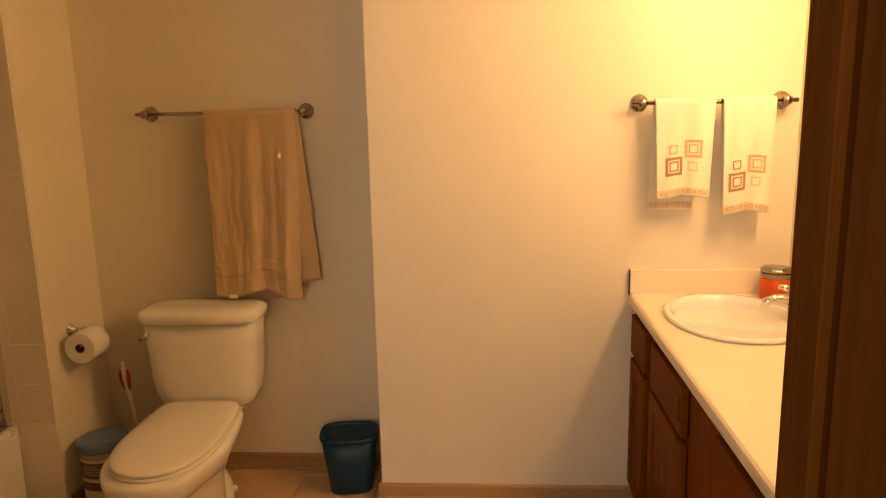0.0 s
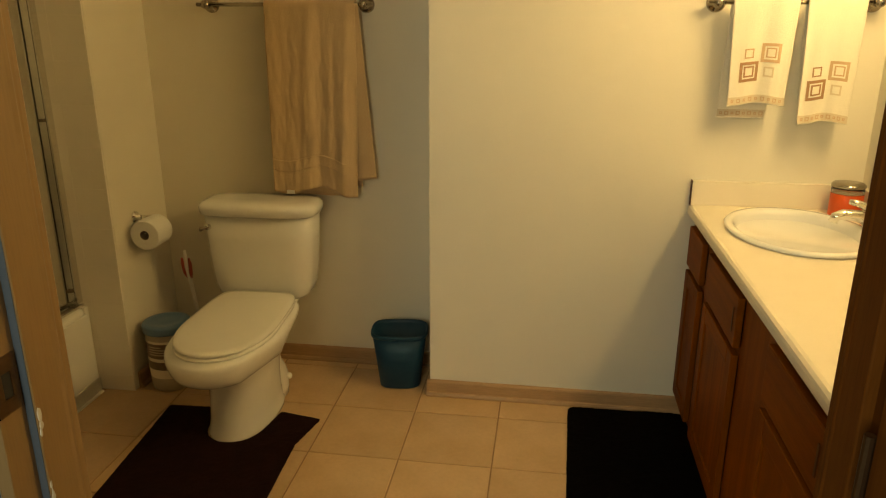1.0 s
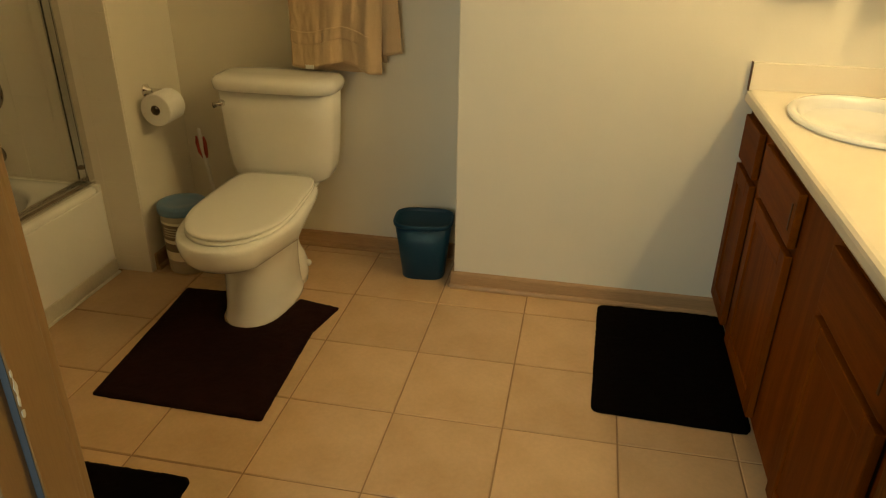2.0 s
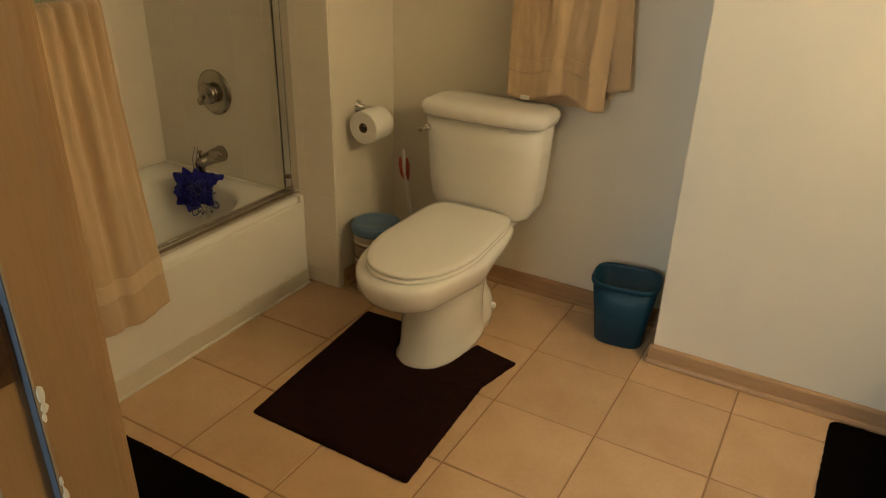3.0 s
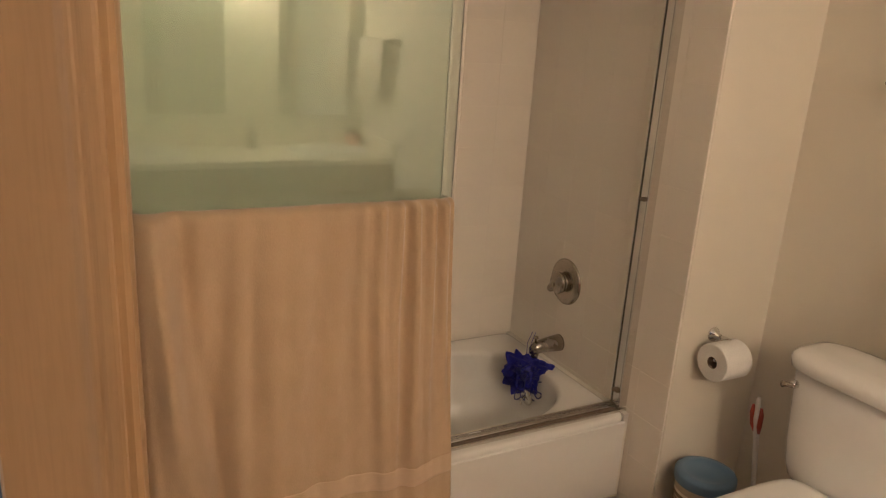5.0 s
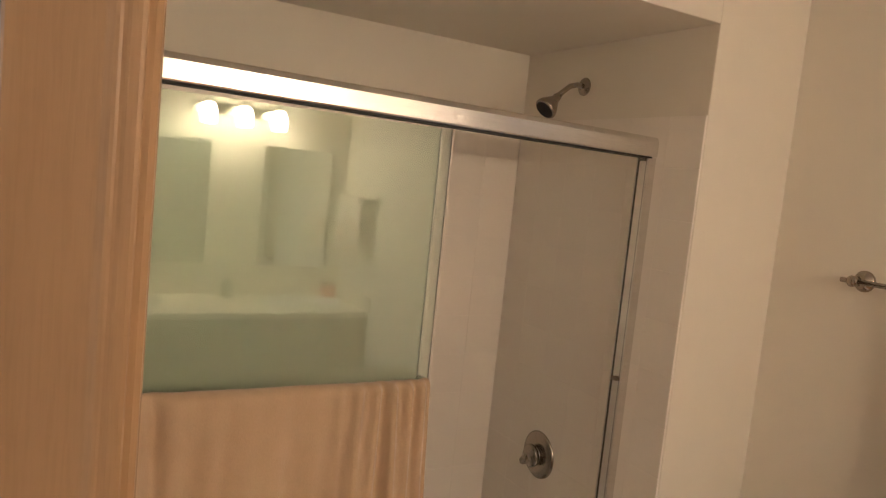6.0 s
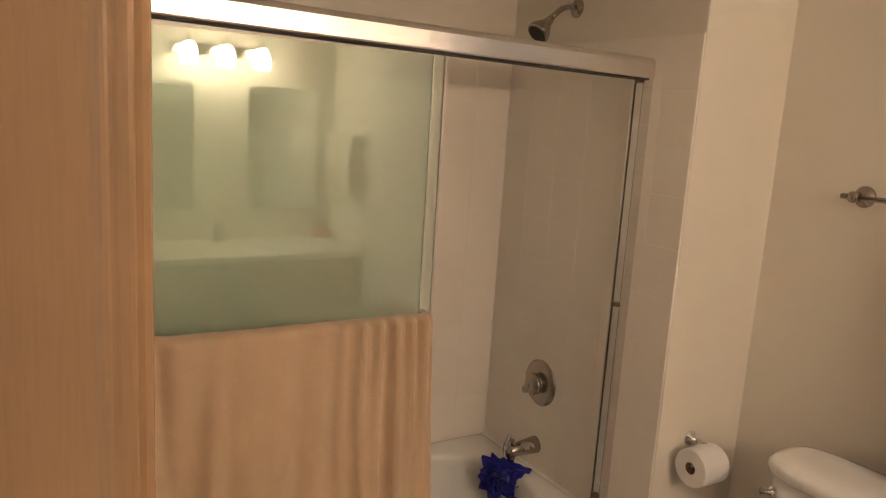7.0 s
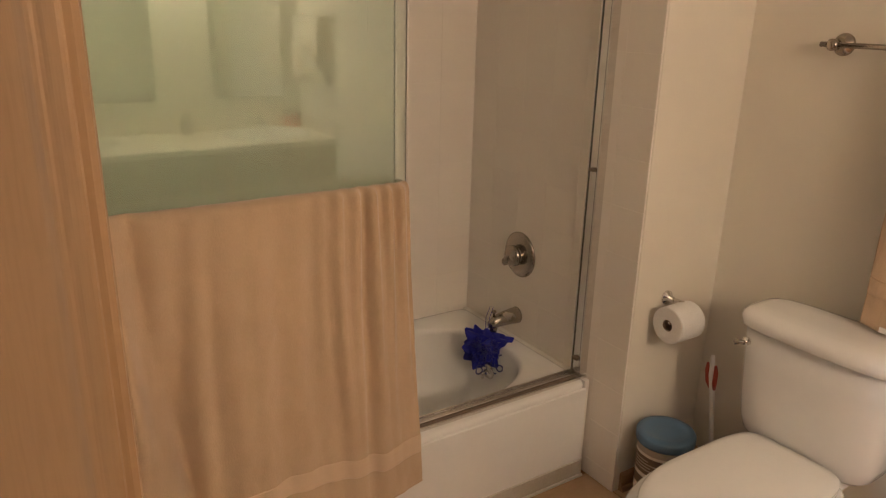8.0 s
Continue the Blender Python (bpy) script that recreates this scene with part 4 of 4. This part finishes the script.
def pail():
    t = thing("lidded_pail", "round cream pail with a sky blue lid and dark label", "pail", (-1.045, 0.405, 0))
    b = bmesh.new()
    lathe(b, [(0.076, 0), (0.080, 0.004), (0.083, 0.05), (0.088, 0.262), (0.088, 0.267), (0.060, 0.269)], 44)
    part("body", b, PAIL, t, smooth=True)
    b = bmesh.new()
    lathe(b, [(0.0885, 0.252), (0.0945, 0.252), (0.0955, 0.258), (0.0955, 0.278), (0.092, 0.284), (0.070, 0.287), (0.066, 0.284), (0.03, 0.285), (0.004, 0.285)], 44)
    part("lid", b, LID_BLUE, t, "sky blue plastic lid", smooth=True)
    for z0, z1, a0, a1, m in ((0.06, 0.225, 200, 345, LAMINATE), (0.15, 0.215, 215, 330, LABEL_DARK), (0.10, 0.135, 225, 320, LABEL_DARK)):
        b = bmesh.new()
        n = 20
        off = 0.0008 if m is LAMINATE else 0.0016
        pts = []
        for z in (z0, z1):
            rad = 0.083 + 0.005 * (z - 0.05) / 0.195 + off
            pts.append([b.verts.new((rad * math.cos(math.radians(a0 + (a1 - a0) * i / n)), rad * math.sin(math.radians(a0 + (a1 - a0) * i / n)), z)) for i in range(n + 1)])
        for i in range(n):
            b.faces.new((pts[0][i], pts[0][i + 1], pts[1][i + 1], pts[1][i]))
        part("label_sheet", b, m, t)
    # unreadable printed lines
    for k in range(4):
        b = bmesh.new()
        z = 0.165 + 0.011 * k
        n = 10
        w0, w1 = 240, (300, 285, 305, 278)[k]
        rad = 0.083 + 0.005 * (z - 0.05) / 0.195 + 0.0024
        lo = [b.verts.new((rad * math.cos(math.radians(w0 + (w1 - w0) * i / n)), rad * math.sin(math.radians(w0 + (w1 - w0) * i / n)), z)) for i in range(n + 1)]
        hi = [b.verts.new((v.co.x, v.co.y, z + 0.005)) for v in lo]
        for i in range(n):
            b.faces.new((lo[i], lo[i + 1], hi[i + 1], hi[i]))
        part("printed_line", b, PAIL, t)


pail()


def brush():
    t = thing("toilet_brush", "white toilet brush with a red and white grip", "brush", (-0.982, 0.585, 0))
    b = bmesh.new()
    lathe(b, [(0.048, 0), (0.050, 0.004), (0.042, 0.10), (0.044, 0.115), (0.020, 0.117)], 28)
    part("holder", b, WHITE_PLASTIC, t, smooth=True)
    b = bmesh.new()
    tube(b, [(0, 0, 0.1), (-0.006, -0.02, 0.25), (-0.012, -0.04, 0.40), (-0.016, -0.052, 0.475), (-0.018, -0.058, 0.545)], [0.0075, 0.0075, 0.0085, 0.010, 0.006])
    part("handle", b, WHITE_PLASTIC, t, smooth=True)
    for s in (-1, 1):
        b = bmesh.new()
        tube(b, [(s * 0.008 - 0.013, -0.045, 0.425), (s * 0.013 - 0.015, -0.052, 0.45), (s * 0.0165 - 0.016, -0.056, 0.49), (s * 0.015 - 0.017, -0.058, 0.515)], [0.005, 0.008, 0.0075, 0.004])
        part("grip", b, RED_PLASTIC, t, "dull red grip", smooth=True)


brush()


def bin_():
    t = thing("waste_bin", "teal plastic waste bin standing by the wall corner", "waste bin", (-0.103, 0.553, 0), 6)
    b = bmesh.new()
    shell = [(0.0, 0.078, 0.058), (0.006, 0.084, 0.064), (0.12, 0.097, 0.076), (0.236, 0.1115, 0.0885), (0.236, 0.1085, 0.0855), (0.03, 0.082, 0.062), (0.008, 0.07, 0.05)]
    loft(b, [oval(0, 0, z, a, d, 56, 3.4) for z, a, d in shell])
    part("body", b, TEAL, t, smooth=True)
    b = bmesh.new()
    lip = [(0.234, 0.1086), (0.230, 0.1120), (0.230, 0.1150), (0.234, 0.1166), (0.243, 0.1170), (0.248, 0.1150), (0.247, 0.1112), (0.234, 0.1086)]
    loft(b, [oval(0, 0, z, a, a - 0.023, 56, 3.4) for z, a in lip], False, False)
    part("rim", b, TEAL, t, smooth=True)


bin_()


# ---- mats ----
def rug(name, outline, mat, label, seed, step=0.0085, h=0.013):
    """A pile mat: a fine grid cut to its outline, with an uneven tufted top and a ragged, rounded edge."""
    rnd = random.Random(seed)
    xs, ys = [p[0] for p in outline], [p[1] for p in outline]

    def inside(x, y):
        c = False
        for (ax, ay), (bx, by) in zip(outline, outline[1:] + outline[:1]):
            if (ay > y) != (by > y) and x < (bx - ax) * (y - ay) / (by - ay) + ax:
                c = not c
        return c

    def edge(x, y):
        best = (9.0, x, y)
        for (ax, ay), (bx, by) in zip(outline, outline[1:] + outline[:1]):
            dx, dy = bx - ax, by - ay
            f = max(0.0, min(1.0, ((x - ax) * dx + (y - ay) * dy) / max(1e-9, dx * dx + dy * dy)))
            px, py = ax + f * dx, ay + f * dy
            best = min(best, (math.hypot(x - px, y - py), px, py))
        return best
    b = bmesh.new()
    nx, ny = int((max(xs) - min(xs)) / step) + 2, int((max(ys) - min(ys)) / step) + 2
    verts, zt = {}, 0.001

    def vert(i, j):
        if (i, j) not in verts:
            x, y = min(xs) - step * 0.5 + i * step, min(ys) - step * 0.5 + j * step
            e, px, py = edge(x, y)
            if not inside(x, y) or e < step * 0.6:
                x, y, e = px + rnd.uniform(-0.0012, 0.0012), py + rnd.uniform(-0.0012, 0.0012), 0.0
            else:
                x, y = x + rnd.uniform(-0.25, 0.25) * step, y + rnd.uniform(-0.25, 0.25) * step
            k = min(1.0, e / 0.012)
            z = zt + h * (0.35 + 0.65 * math.sqrt(k)) * (0.82 + 0.18 * noise.noise((x * 70, y * 70, seed))) + 0.0012 * noise.noise((x * 8, y * 8, seed))
            verts[(i, j)] = b.verts.new((x, y, max(zt, z)))
        return verts[(i, j)]
    for i in range(nx):
        for j in range(ny):
            if inside(min(xs) + i * step, min(ys) + j * step):
                b.faces.new((vert(i, j), vert(i + 1, j), vert(i + 1, j + 1), vert(i, j + 1)))
    low = bmesh.ops.extrude_edge_only(b, edges=[e for e in b.edges if e.is_boundary])["geom"]
    for v in low:
        if isinstance(v, bmesh.types.BMVert):
            v.co.z = 0.0005
    ob = part(name, b, mat, smooth=True)
    return tagged(ob, label, "bath mat")


def rounded(pts, r, n=5):
    """A polygon with each corner rounded by r."""
    out = []
    for i, p in enumerate(pts):
        a, c = Vector(pts[i - 1]), Vector(pts[(i + 1) % len(pts)])
        p = Vector(p)
        u, w = (a - p).normalized(), (c - p).normalized()
        s, e = p + u * r, p + w * r
        for k in range(n + 1):
            f = k / n
            q = (1 - f) ** 2 * s + 2 * f * (1 - f) * p + f * f * e
            out.append((q.x, q.y))
    return out


arc = [(-0.640 + 0.106 * math.cos(a), 0.118 - 0.112 * math.sin(a)) for a in [math.pi * i / 12 for i in range(13)]]
contour = [(-0.915, -0.440), (-0.362, -0.449), (-0.384, 0.030), (-0.345, 0.208), (-0.51, 0.240)] + [(x, y) for x, y in arc] + [(-0.762, 0.235), (-0.965, 0.225)]
rug("toilet_mat", contour, MAT_PILE, "dark brown pile mat cut round the toilet foot", 1)
rug("vanity_mat", rounded([(0.573, -0.199), (1.030, -0.212), (1.034, 0.447), (0.590, 0.440)], 0.03), MAT_BLACK, "near-black pile mat in front of the vanity", 2)
rug("tub_mat", rounded([(-1.268, -1.235), (-0.44, -1.235), (-0.44, -0.698), (-1.268, -0.704)], 0.03), MAT_BLACK, "near-black pile bath mat beside the tub", 3)


# ---- vanity ----
VX, VTOP = 1.000, 0.836           # cabinet face, counter top


def panel_door(v, y0, y1, z0, z1, t):
    """Frame-and-panel door, its face towards -x."""
    w = 0.052
    d = part("door", boxed(-0.013, -0.003, y0 + w - 0.002, y1 - w + 0.002, z0 + w - 0.002, z1 - w + 0.002, bevel=0.004), OAK, v)
    for nm, mat, a in (("door_stile", OAK, (y0, y0 + w, z0, z1)), ("door_stile", OAK, (y1 - w, y1, z0, z1)),
                       ("door_rail", OAK_Y, (y0 + w, y1 - w, z1 - w, z1)), ("door_rail", OAK_Y, (y0 + w, y1 - w, z0, z0 + w))):
        part(nm, boxed(-t, 0, *a, bevel=0.003), mat, d)
    return d


def vanity():
    v = thing("vanity_cabinet", "stained oak vanity cabinet with panelled doors and drawers", "cabinet", (VX, 0, 0))
    ya, yb = YS + 0.002, YC - 0.002
    for s0, s1 in ((yb - 0.02, yb), (0.135, 0.205), (-0.535, -0.275), (-1.01, -0.94), (ya, ya + 0.03)):
        part("stile", boxed(0, 0.02, s0, s1, 0.09, VTOP - 0.04), OAK, v)
    spans = ((0.205, yb - 0.02), (-0.275, 0.135), (-0.94, -0.535), (ya + 0.03, -1.01))
    for s0, s1 in spans:
        for z0, z1 in ((0.09, 0.115), (0.590, 0.625), (0.755, VTOP - 0.04)):
            part("rail", boxed(0.0005, 0.0195, s0, s1, z0, z1), OAK_Y, v)
    b = bmesh.new()
    box(b, 0.02, XE - VX - 0.002, ya, yb, 0.09, 0.11)
    box(b, 0.02, XE - VX - 0.002, ya, ya + 0.016, 0.11, VTOP - 0.04)
    box(b, 0.02, XE - VX - 0.002, yb - 0.016, yb, 0.11, VTOP - 0.04)
    box(b, 0.03, 0.04, ya + 0.016, yb - 0.016, 0.11, VTOP - 0.04)
    # carcass and toe kick darker than the fronts, recess shade in their colour
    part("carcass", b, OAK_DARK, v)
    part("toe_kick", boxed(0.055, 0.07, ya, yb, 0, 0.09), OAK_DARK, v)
    for s0, s1 in ((0.215, 0.448), (-0.268, 0.128), (-0.93, -0.542), (-1.25, -1.018)):
        panel_door(v, s0, s1, 0.105, 0.598, 0.019)
        f = bmesh.new()
        box(f, -0.019, 0, s0, s1, 0.618, 0.762, bevel=0.005)
        dr = part("drawer_front", f, OAK_Y, v)
        if s1 < 0.2:
            # raised dark strip in place of a cut groove, painting its shade
            part("finger_pull", boxed(-0.0215, -0.0185, s0 + 0.028, s0 + 0.036, 0.655, 0.725, bevel=0.001), OAK_DARK, dr, "dark strip for a finger groove's shade")


vanity()


def worktop():
    t = thing("countertop", "cream laminate vanity top with a low upstand", "worktop")
    x0, x1, ya, yb = 0.970, XE - 0.001, YS + 0.001, YC - 0.001
    sinks = [(1.238, 0.135), (1.238, -0.94)]
    # slab with two oval cut-outs: strips between rings and rectangles
    b = bmesh.new()
    A, B, n = 0.195, 0.245, 48

    def patch(y0, y1, c):
        ring = [(c[0] + A * math.cos(2 * math.pi * i / n), c[1] + B * math.sin(2 * math.pi * i / n)) for i in range(n)]
        out = []
        for x, y in ring:
            dx, dy = x - c[0], y - c[1]
            f = min(((x1 if dx > 0 else x0 + 0.016) - c[0]) / dx if abs(dx) > 1e-6 else 9e9, ((y1 if dy > 0 else y0) - c[1]) / dy if abs(dy) > 1e-6 else 9e9)
            out.append((c[0] + dx * f, c[1] + dy * f))
        inner = [b.verts.new((x, y, VTOP)) for x, y in ring]
        low = [b.verts.new((x, y, VTOP - 0.038)) for x, y in ring]
        outer = [b.verts.new((x, y, VTOP)) for x, y in out]
        for i in range(n):
            k = (i + 1) % n
            b.faces.new((inner[i], inner[k], outer[k], outer[i]))
            b.faces.new((inner[k], inner[i], low[i], low[k]))
        for cxx, cyy in ((x0 + 0.016, y0), (x0 + 0.016, y1), (x1, y0), (x1, y1)):
            best = sorted(range(n), key=lambda i: math.hypot(out[i][0] - cxx, out[i][1] - cyy))
            i = best[0]
            for j in ((i + 1) % n, (i - 1) % n):
                same_i = abs(out[i][0] - cxx) < 1e-5
                same_j = abs(out[j][0] - cxx) < 1e-5
                if same_i != same_j:
                    cv = b.verts.new((cxx, cyy, VTOP))
                    b.faces.new((outer[i], outer[j], cv))
                    break
    mid = -0.40
    patch(mid, yb, sinks[0])
    patch(ya, mid, sinks[1])
    part("slab", b, LAMINATE, t)
    prof = [(0.016, 0.0), (0.008, -0.002), (0.002, -0.008), (0.0, -0.016), (0.0, -0.032), (0.003, -0.038), (0.03, -0.038), (0.03, -0.034), (0.016, -0.034)]
    part("rolled_edge", extrude_profile(bmesh.new(), prof, lambda u, v, e: (x0 + u, yb if e else ya, VTOP + v)), LAMINATE, t, smooth=False)
    part("end_upstand", boxed(x0 + 0.004, x1, yb - 0.019, yb, VTOP, VTOP + 0.086, bevel=0.002), LAMINATE, t)
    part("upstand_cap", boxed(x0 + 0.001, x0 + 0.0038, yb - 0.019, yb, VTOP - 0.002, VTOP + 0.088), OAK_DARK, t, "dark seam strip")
    part("back_upstand", boxed(x1 - 0.019, x1, ya, yb - 0.0195, VTOP, VTOP + 0.086, bevel=0.002), LAMINATE, t)
    return sinks


SINKS = worktop()


def sink(c, k):
    s = thing("washbasin", "white oval drop-in ceramic washbasin", "washbasin", (c[0], c[1], VTOP), group="washbasins in the vanity")
    b = bmesh.new()

    def ov(z, a, d):
        return oval(0, 0, z, a, d, 64, 2.1)
    loft(b, [ov(-0.02, 0.19, 0.24), ov(0.0005, 0.20, 0.252), ov(0.004, 0.2095, 0.264), ov(0.010, 0.2105, 0.266), ov(0.015, 0.205, 0.260), ov(0.0155, 0.192, 0.246), ov(0.011, 0.183, 0.237), ov(-0.006, 0.177, 0.230),
             ov(-0.050, 0.168, 0.218), ov(-0.090, 0.152, 0.197), ov(-0.118, 0.122, 0.158), ov(-0.132, 0.080, 0.100), ov(-0.137, 0.03, 0.035), ov(-0.138, 0.022, 0.022)])
    part("basin", b, CERAMIC, s, smooth=True)
    b = bmesh.new()
    lathe(b, [(0.022, -0.1375), (0.022, -0.134), (0.014, -0.133), (0.003, -0.133)], 24)
    part("drain", b, CHROME, s, smooth=True)
    for dy in (-0.02, 0.0, 0.02):
        b = bmesh.new()
        lathe(b, [(0.005, 0), (0.005, 0.0015), (0.001, 0.002)], 12, pose(0.1715, dy, -0.035, 0, -78, 0))
        part("overflow_hole", b, BLACK, s)
    f = thing("basin_tap", "chrome single-lever basin tap", "tap", (c[0] + 0.212, c[1] + 0.02, VTOP), group="taps on the vanity")
    b = bmesh.new()
    loft(b, [oval(0, 0, 0, 0.026, 0.078, 40, 2.6), oval(0, 0, 0.007, 0.025, 0.076, 40, 2.6), oval(0, 0, 0.012, 0.020, 0.065, 40, 2.6)])
    part("base_plate", b, CHROME, f, smooth=True)
    b = bmesh.new()
    lathe(b, [(0.024, 0.010), (0.022, 0.03), (0.021, 0.055), (0.017, 0.066), (0.004, 0.07)], 28)
    part("body", b, CHROME, f, smooth=True)
    b = bmesh.new()
    tube(b, [(-0.005, 0, 0.042), (-0.04, 0, 0.056), (-0.085, 0, 0.058), (-0.105, 0, 0.050), (-0.110, 0, 0.034)], [0.020, 0.0185, 0.0165, 0.015, 0.0135], 16)
    part("spout", b, CHROME, f, smooth=True)
    b = bmesh.new()
    tube(b, [(0.0, 0, 0.068), (-0.01, 0.0, 0.080), (-0.045, 0, 0.094), (-0.07, 0, 0.099)], [0.016, 0.0135, 0.011, 0.008], 14)
    part("lever", b, CHROME, f, smooth=True)


for k, c in enumerate(SINKS):
    sink(c, k)


def candle():
    t = thing("jar_candle", "coral candle in a clear lidded glass jar", "candle", (1.455, 0.375, VTOP))
    b = bmesh.new()
    lathe(b, [(0.0505, 0.0785), (0.0505, 0.092), (0.0465, 0.098), (0.0455, 0.098), (0.0475, 0.09), (0.0475, 0.0795), (0.01, 0.0795)], 36)
    g = part("jar", b, JAR_GLASS, t, smooth=True)
    b = bmesh.new()
    lathe(b, [(0.046, 0.0), (0.050, 0.004), (0.0503, 0.076), (0.048, 0.0785), (0.004, 0.079)], 36)
    part("wax", b, CORAL, t, "coral wax", smooth=True)
    b = bmesh.new()
    lathe(b, [(0.046, 0.0985), (0.052, 0.099), (0.052, 0.106), (0.046, 0.112), (0.02, 0.114), (0.004, 0.114)], 36)
    part("lid", b, NICKEL, t, "brushed metal lid", smooth=True)


candle()


def soap_stand():
    t = thing("soap_dispenser", "dark pump soap dispenser between the basins", "soap dispenser", (1.42, -0.295, VTOP))
    b = bmesh.new()
    lathe(b, [(0.034, 0), (0.036, 0.004), (0.036, 0.09), (0.030, 0.105), (0.013, 0.115), (0.012, 0.125), (0.004, 0.126)], 30)
    part("bottle", b, BRONZE, t, smooth=True)
    b = bmesh.new()
    tube(b, [(0, 0, 0.12), (0, 0, 0.155), (-0.015, 0, 0.163), (-0.045, 0, 0.158)], 0.006)
    part("pump", b, CHROME, t, smooth=True)


soap_stand()


# ---- mirrors and lamp ----
def wall_mirror(y0, y1):
    t = thing("wall_mirror", "plain rectangular mirror on the wall above the vanity", "mirror", (XE, (y0 + y1) / 2, 1.405), group="mirrors above the vanity")
    h = (y1 - y0) / 2
    part("backing", boxed(-0.006, -0.0005, -h, h, -0.38, 0.38), OAK_DARK, t)
    g = bmesh.new()
    box(g, -0.012, -0.0065, -h, h, -0.38, 0.38, bevel=0.003, seg=1)
    part("glass", g, MIRROR, t)
    for s in (-1, 1):
        for z in (-0.378, 0.378):
            part("clip", boxed(-0.0155, -0.0005, s * h * 0.6 - 0.01, s * h * 0.6 + 0.01, z - 0.008, z + 0.008, bevel=0.002), CHROME, t)


wall_mirror(-0.095, 0.36)
wall_mirror(-0.875, -0.42)


def vanity_light():
    t = thing("vanity_light", "three-light vanity bar with lit opal glass shades", "wall lamp", (XE, -0.262, 1.975))
    part("back_plate", boxed(-0.022, -0.0005, -0.30, 0.30, -0.035, 0.03, bevel=0.006), NICKEL, t)
    for y in (-0.212, 0.0, 0.212):
        b = bmesh.new()
        tube(b, [(-0.02, y, 0.0), (-0.07, y, 0.012), (-0.105, y, 0.045), (-0.112, y, 0.06)], 0.008)
        a = part("arm", b, NICKEL, t, smooth=True)
        b = bmesh.new()
        lathe(b, [(0.024, 0.028), (0.026, 0.034), (0.020, 0.052), (0.010, 0.058), (0.006, 0.075), (0.008, 0.082), (0.002, 0.092)], 24, pose(-0.112, y, 0))
        part("finial_cap", b, NICKEL, a, smooth=True)
        b = bmesh.new()
        lathe(b, [(0.022, 0.030), (0.036, 0.018), (0.047, -0.008), (0.051, -0.04), (0.049, -0.075), (0.044, -0.098), (0.040, -0.100), (0.02, -0.1)], 28, pose(-0.112, y, 0))
        part("shade", b, SHADE, t, "glowing opal glass shade", smooth=True)


vanity_light()


# ---- tiles ----
def tile_mesh(w, h, t, ch, mat):
    """One chamfered tile lying in xy with its face up at z 0."""
    b = bmesh.new()
    r = lambda s, z: [(-w / 2 + s, -h / 2 + s, z), (w / 2 - s, -h / 2 + s, z), (w / 2 - s, h / 2 - s, z), (-w / 2 + s, h / 2 - s, z)]
    loft(b, [r(0, -t), r(0, -ch), r(ch, 0)], cap0=False)
    return finish(b, "tile", mat)


TILES = {}


def lay(parent, w, h, t, ch, mat, m):
    key = (round(w, 4), round(h, 4), mat.name)
    if key not in TILES:
        TILES[key] = tile_mesh(w, h, t, ch, mat)
    ob = new("tile", TILES[key])
    ob.parent = parent
    ob.matrix_basis = m


def spans_of(lo, hi, origin, pitch):
    out = []
    k = math.floor((lo - origin) / pitch)
    while origin + k * pitch < hi - 0.004:
        a, c = max(lo, origin + k * pitch), min(hi, origin + (k + 1) * pitch)
        if c - a > 0.012:
            out.append((a, c))
        k += 1
    return out


rnd = random.Random(2)
G = 0.005
for a, c in spans_of(TUB_X + 0.012, VX + 0.055, 0.0, 0.325):
    for d, e in spans_of(YH + 0.05, YT, 0.0, 0.325):
        if a > XC and d > YC:
            continue
        e2 = min(e, YC) if a > XC - 0.02 and e > YC and a > 0 else e
        lay(floor, c - a - G, e2 - d - G, 0.009, 0.0018, FLOOR_TILE, pose((a + c) / 2, (d + e2) / 2, rnd.uniform(-0.0006, 0.0002), rnd.uniform(-0.06, 0.06), rnd.uniform(-0.06, 0.06), 0))

PITCH, WG, ZT = 0.156, 0.0011, 1.940
part("tile_bed", boxed(XW - 0.008, XR - 0.004, YP + 0.0008, YP + 0.0079, 0, ZT - 0.002), WALL_GROUT, wall_plumbing, "pale grout")
part("tile_bed", boxed(XW - 0.0079, XW - 0.0008, YS, YP + 0.0007, 0.02, ZT - 0.002), WALL_GROUT, wall_west, "pale grout")
part("tile_bed", boxed(XW - 0.001, TUB_X + 0.11, YS + 0.0001, YS + 0.0055, 0.0, ZT - 0.002), WALL_GROUT, wall_south, "pale grout")
rows = spans_of(RIM - 0.02, ZT, ZT - 11 * PITCH, PITCH)
for z0, z1 in rows:
    for a, c in spans_of(XW, TUB_X + 0.008, TUB_X + 0.008 - 8 * PITCH, PITCH):
        lay(wall_plumbing, c - a - WG, z1 - z0 - WG, 0.006, 0.0003, WALL_TILE, pose((a + c) / 2, YP, (z0 + z1) / 2, 90, 0, 0))
        lay(wall_south, c - a - WG, z1 - z0 - WG, 0.006, 0.0012, WALL_TILE, pose((a + c) / 2, YS + 0.007, (z0 + z1) / 2, -90, 0, 0))
    for a, c in spans_of(YS + 0.007, YP, YP - 20 * PITCH, PITCH):
        lay(wall_west, c - a - WG, z1 - z0 - WG, 0.006, 0.0003, WALL_TILE, pose(XW, (a + c) / 2, (z0 + z1) / 2, 90, 0, 90))
for z0, z1 in spans_of(0.0, ZT, ZT - 13 * PITCH, PITCH):
    a, c = TUB_X + 0.008, XR
    lay(wall_plumbing, c - a - WG, z1 - z0 - WG, 0.006, 0.0016, WALL_TILE, pose((a + c) / 2, YP, (z0 + z1) / 2, 90, 0, 0))
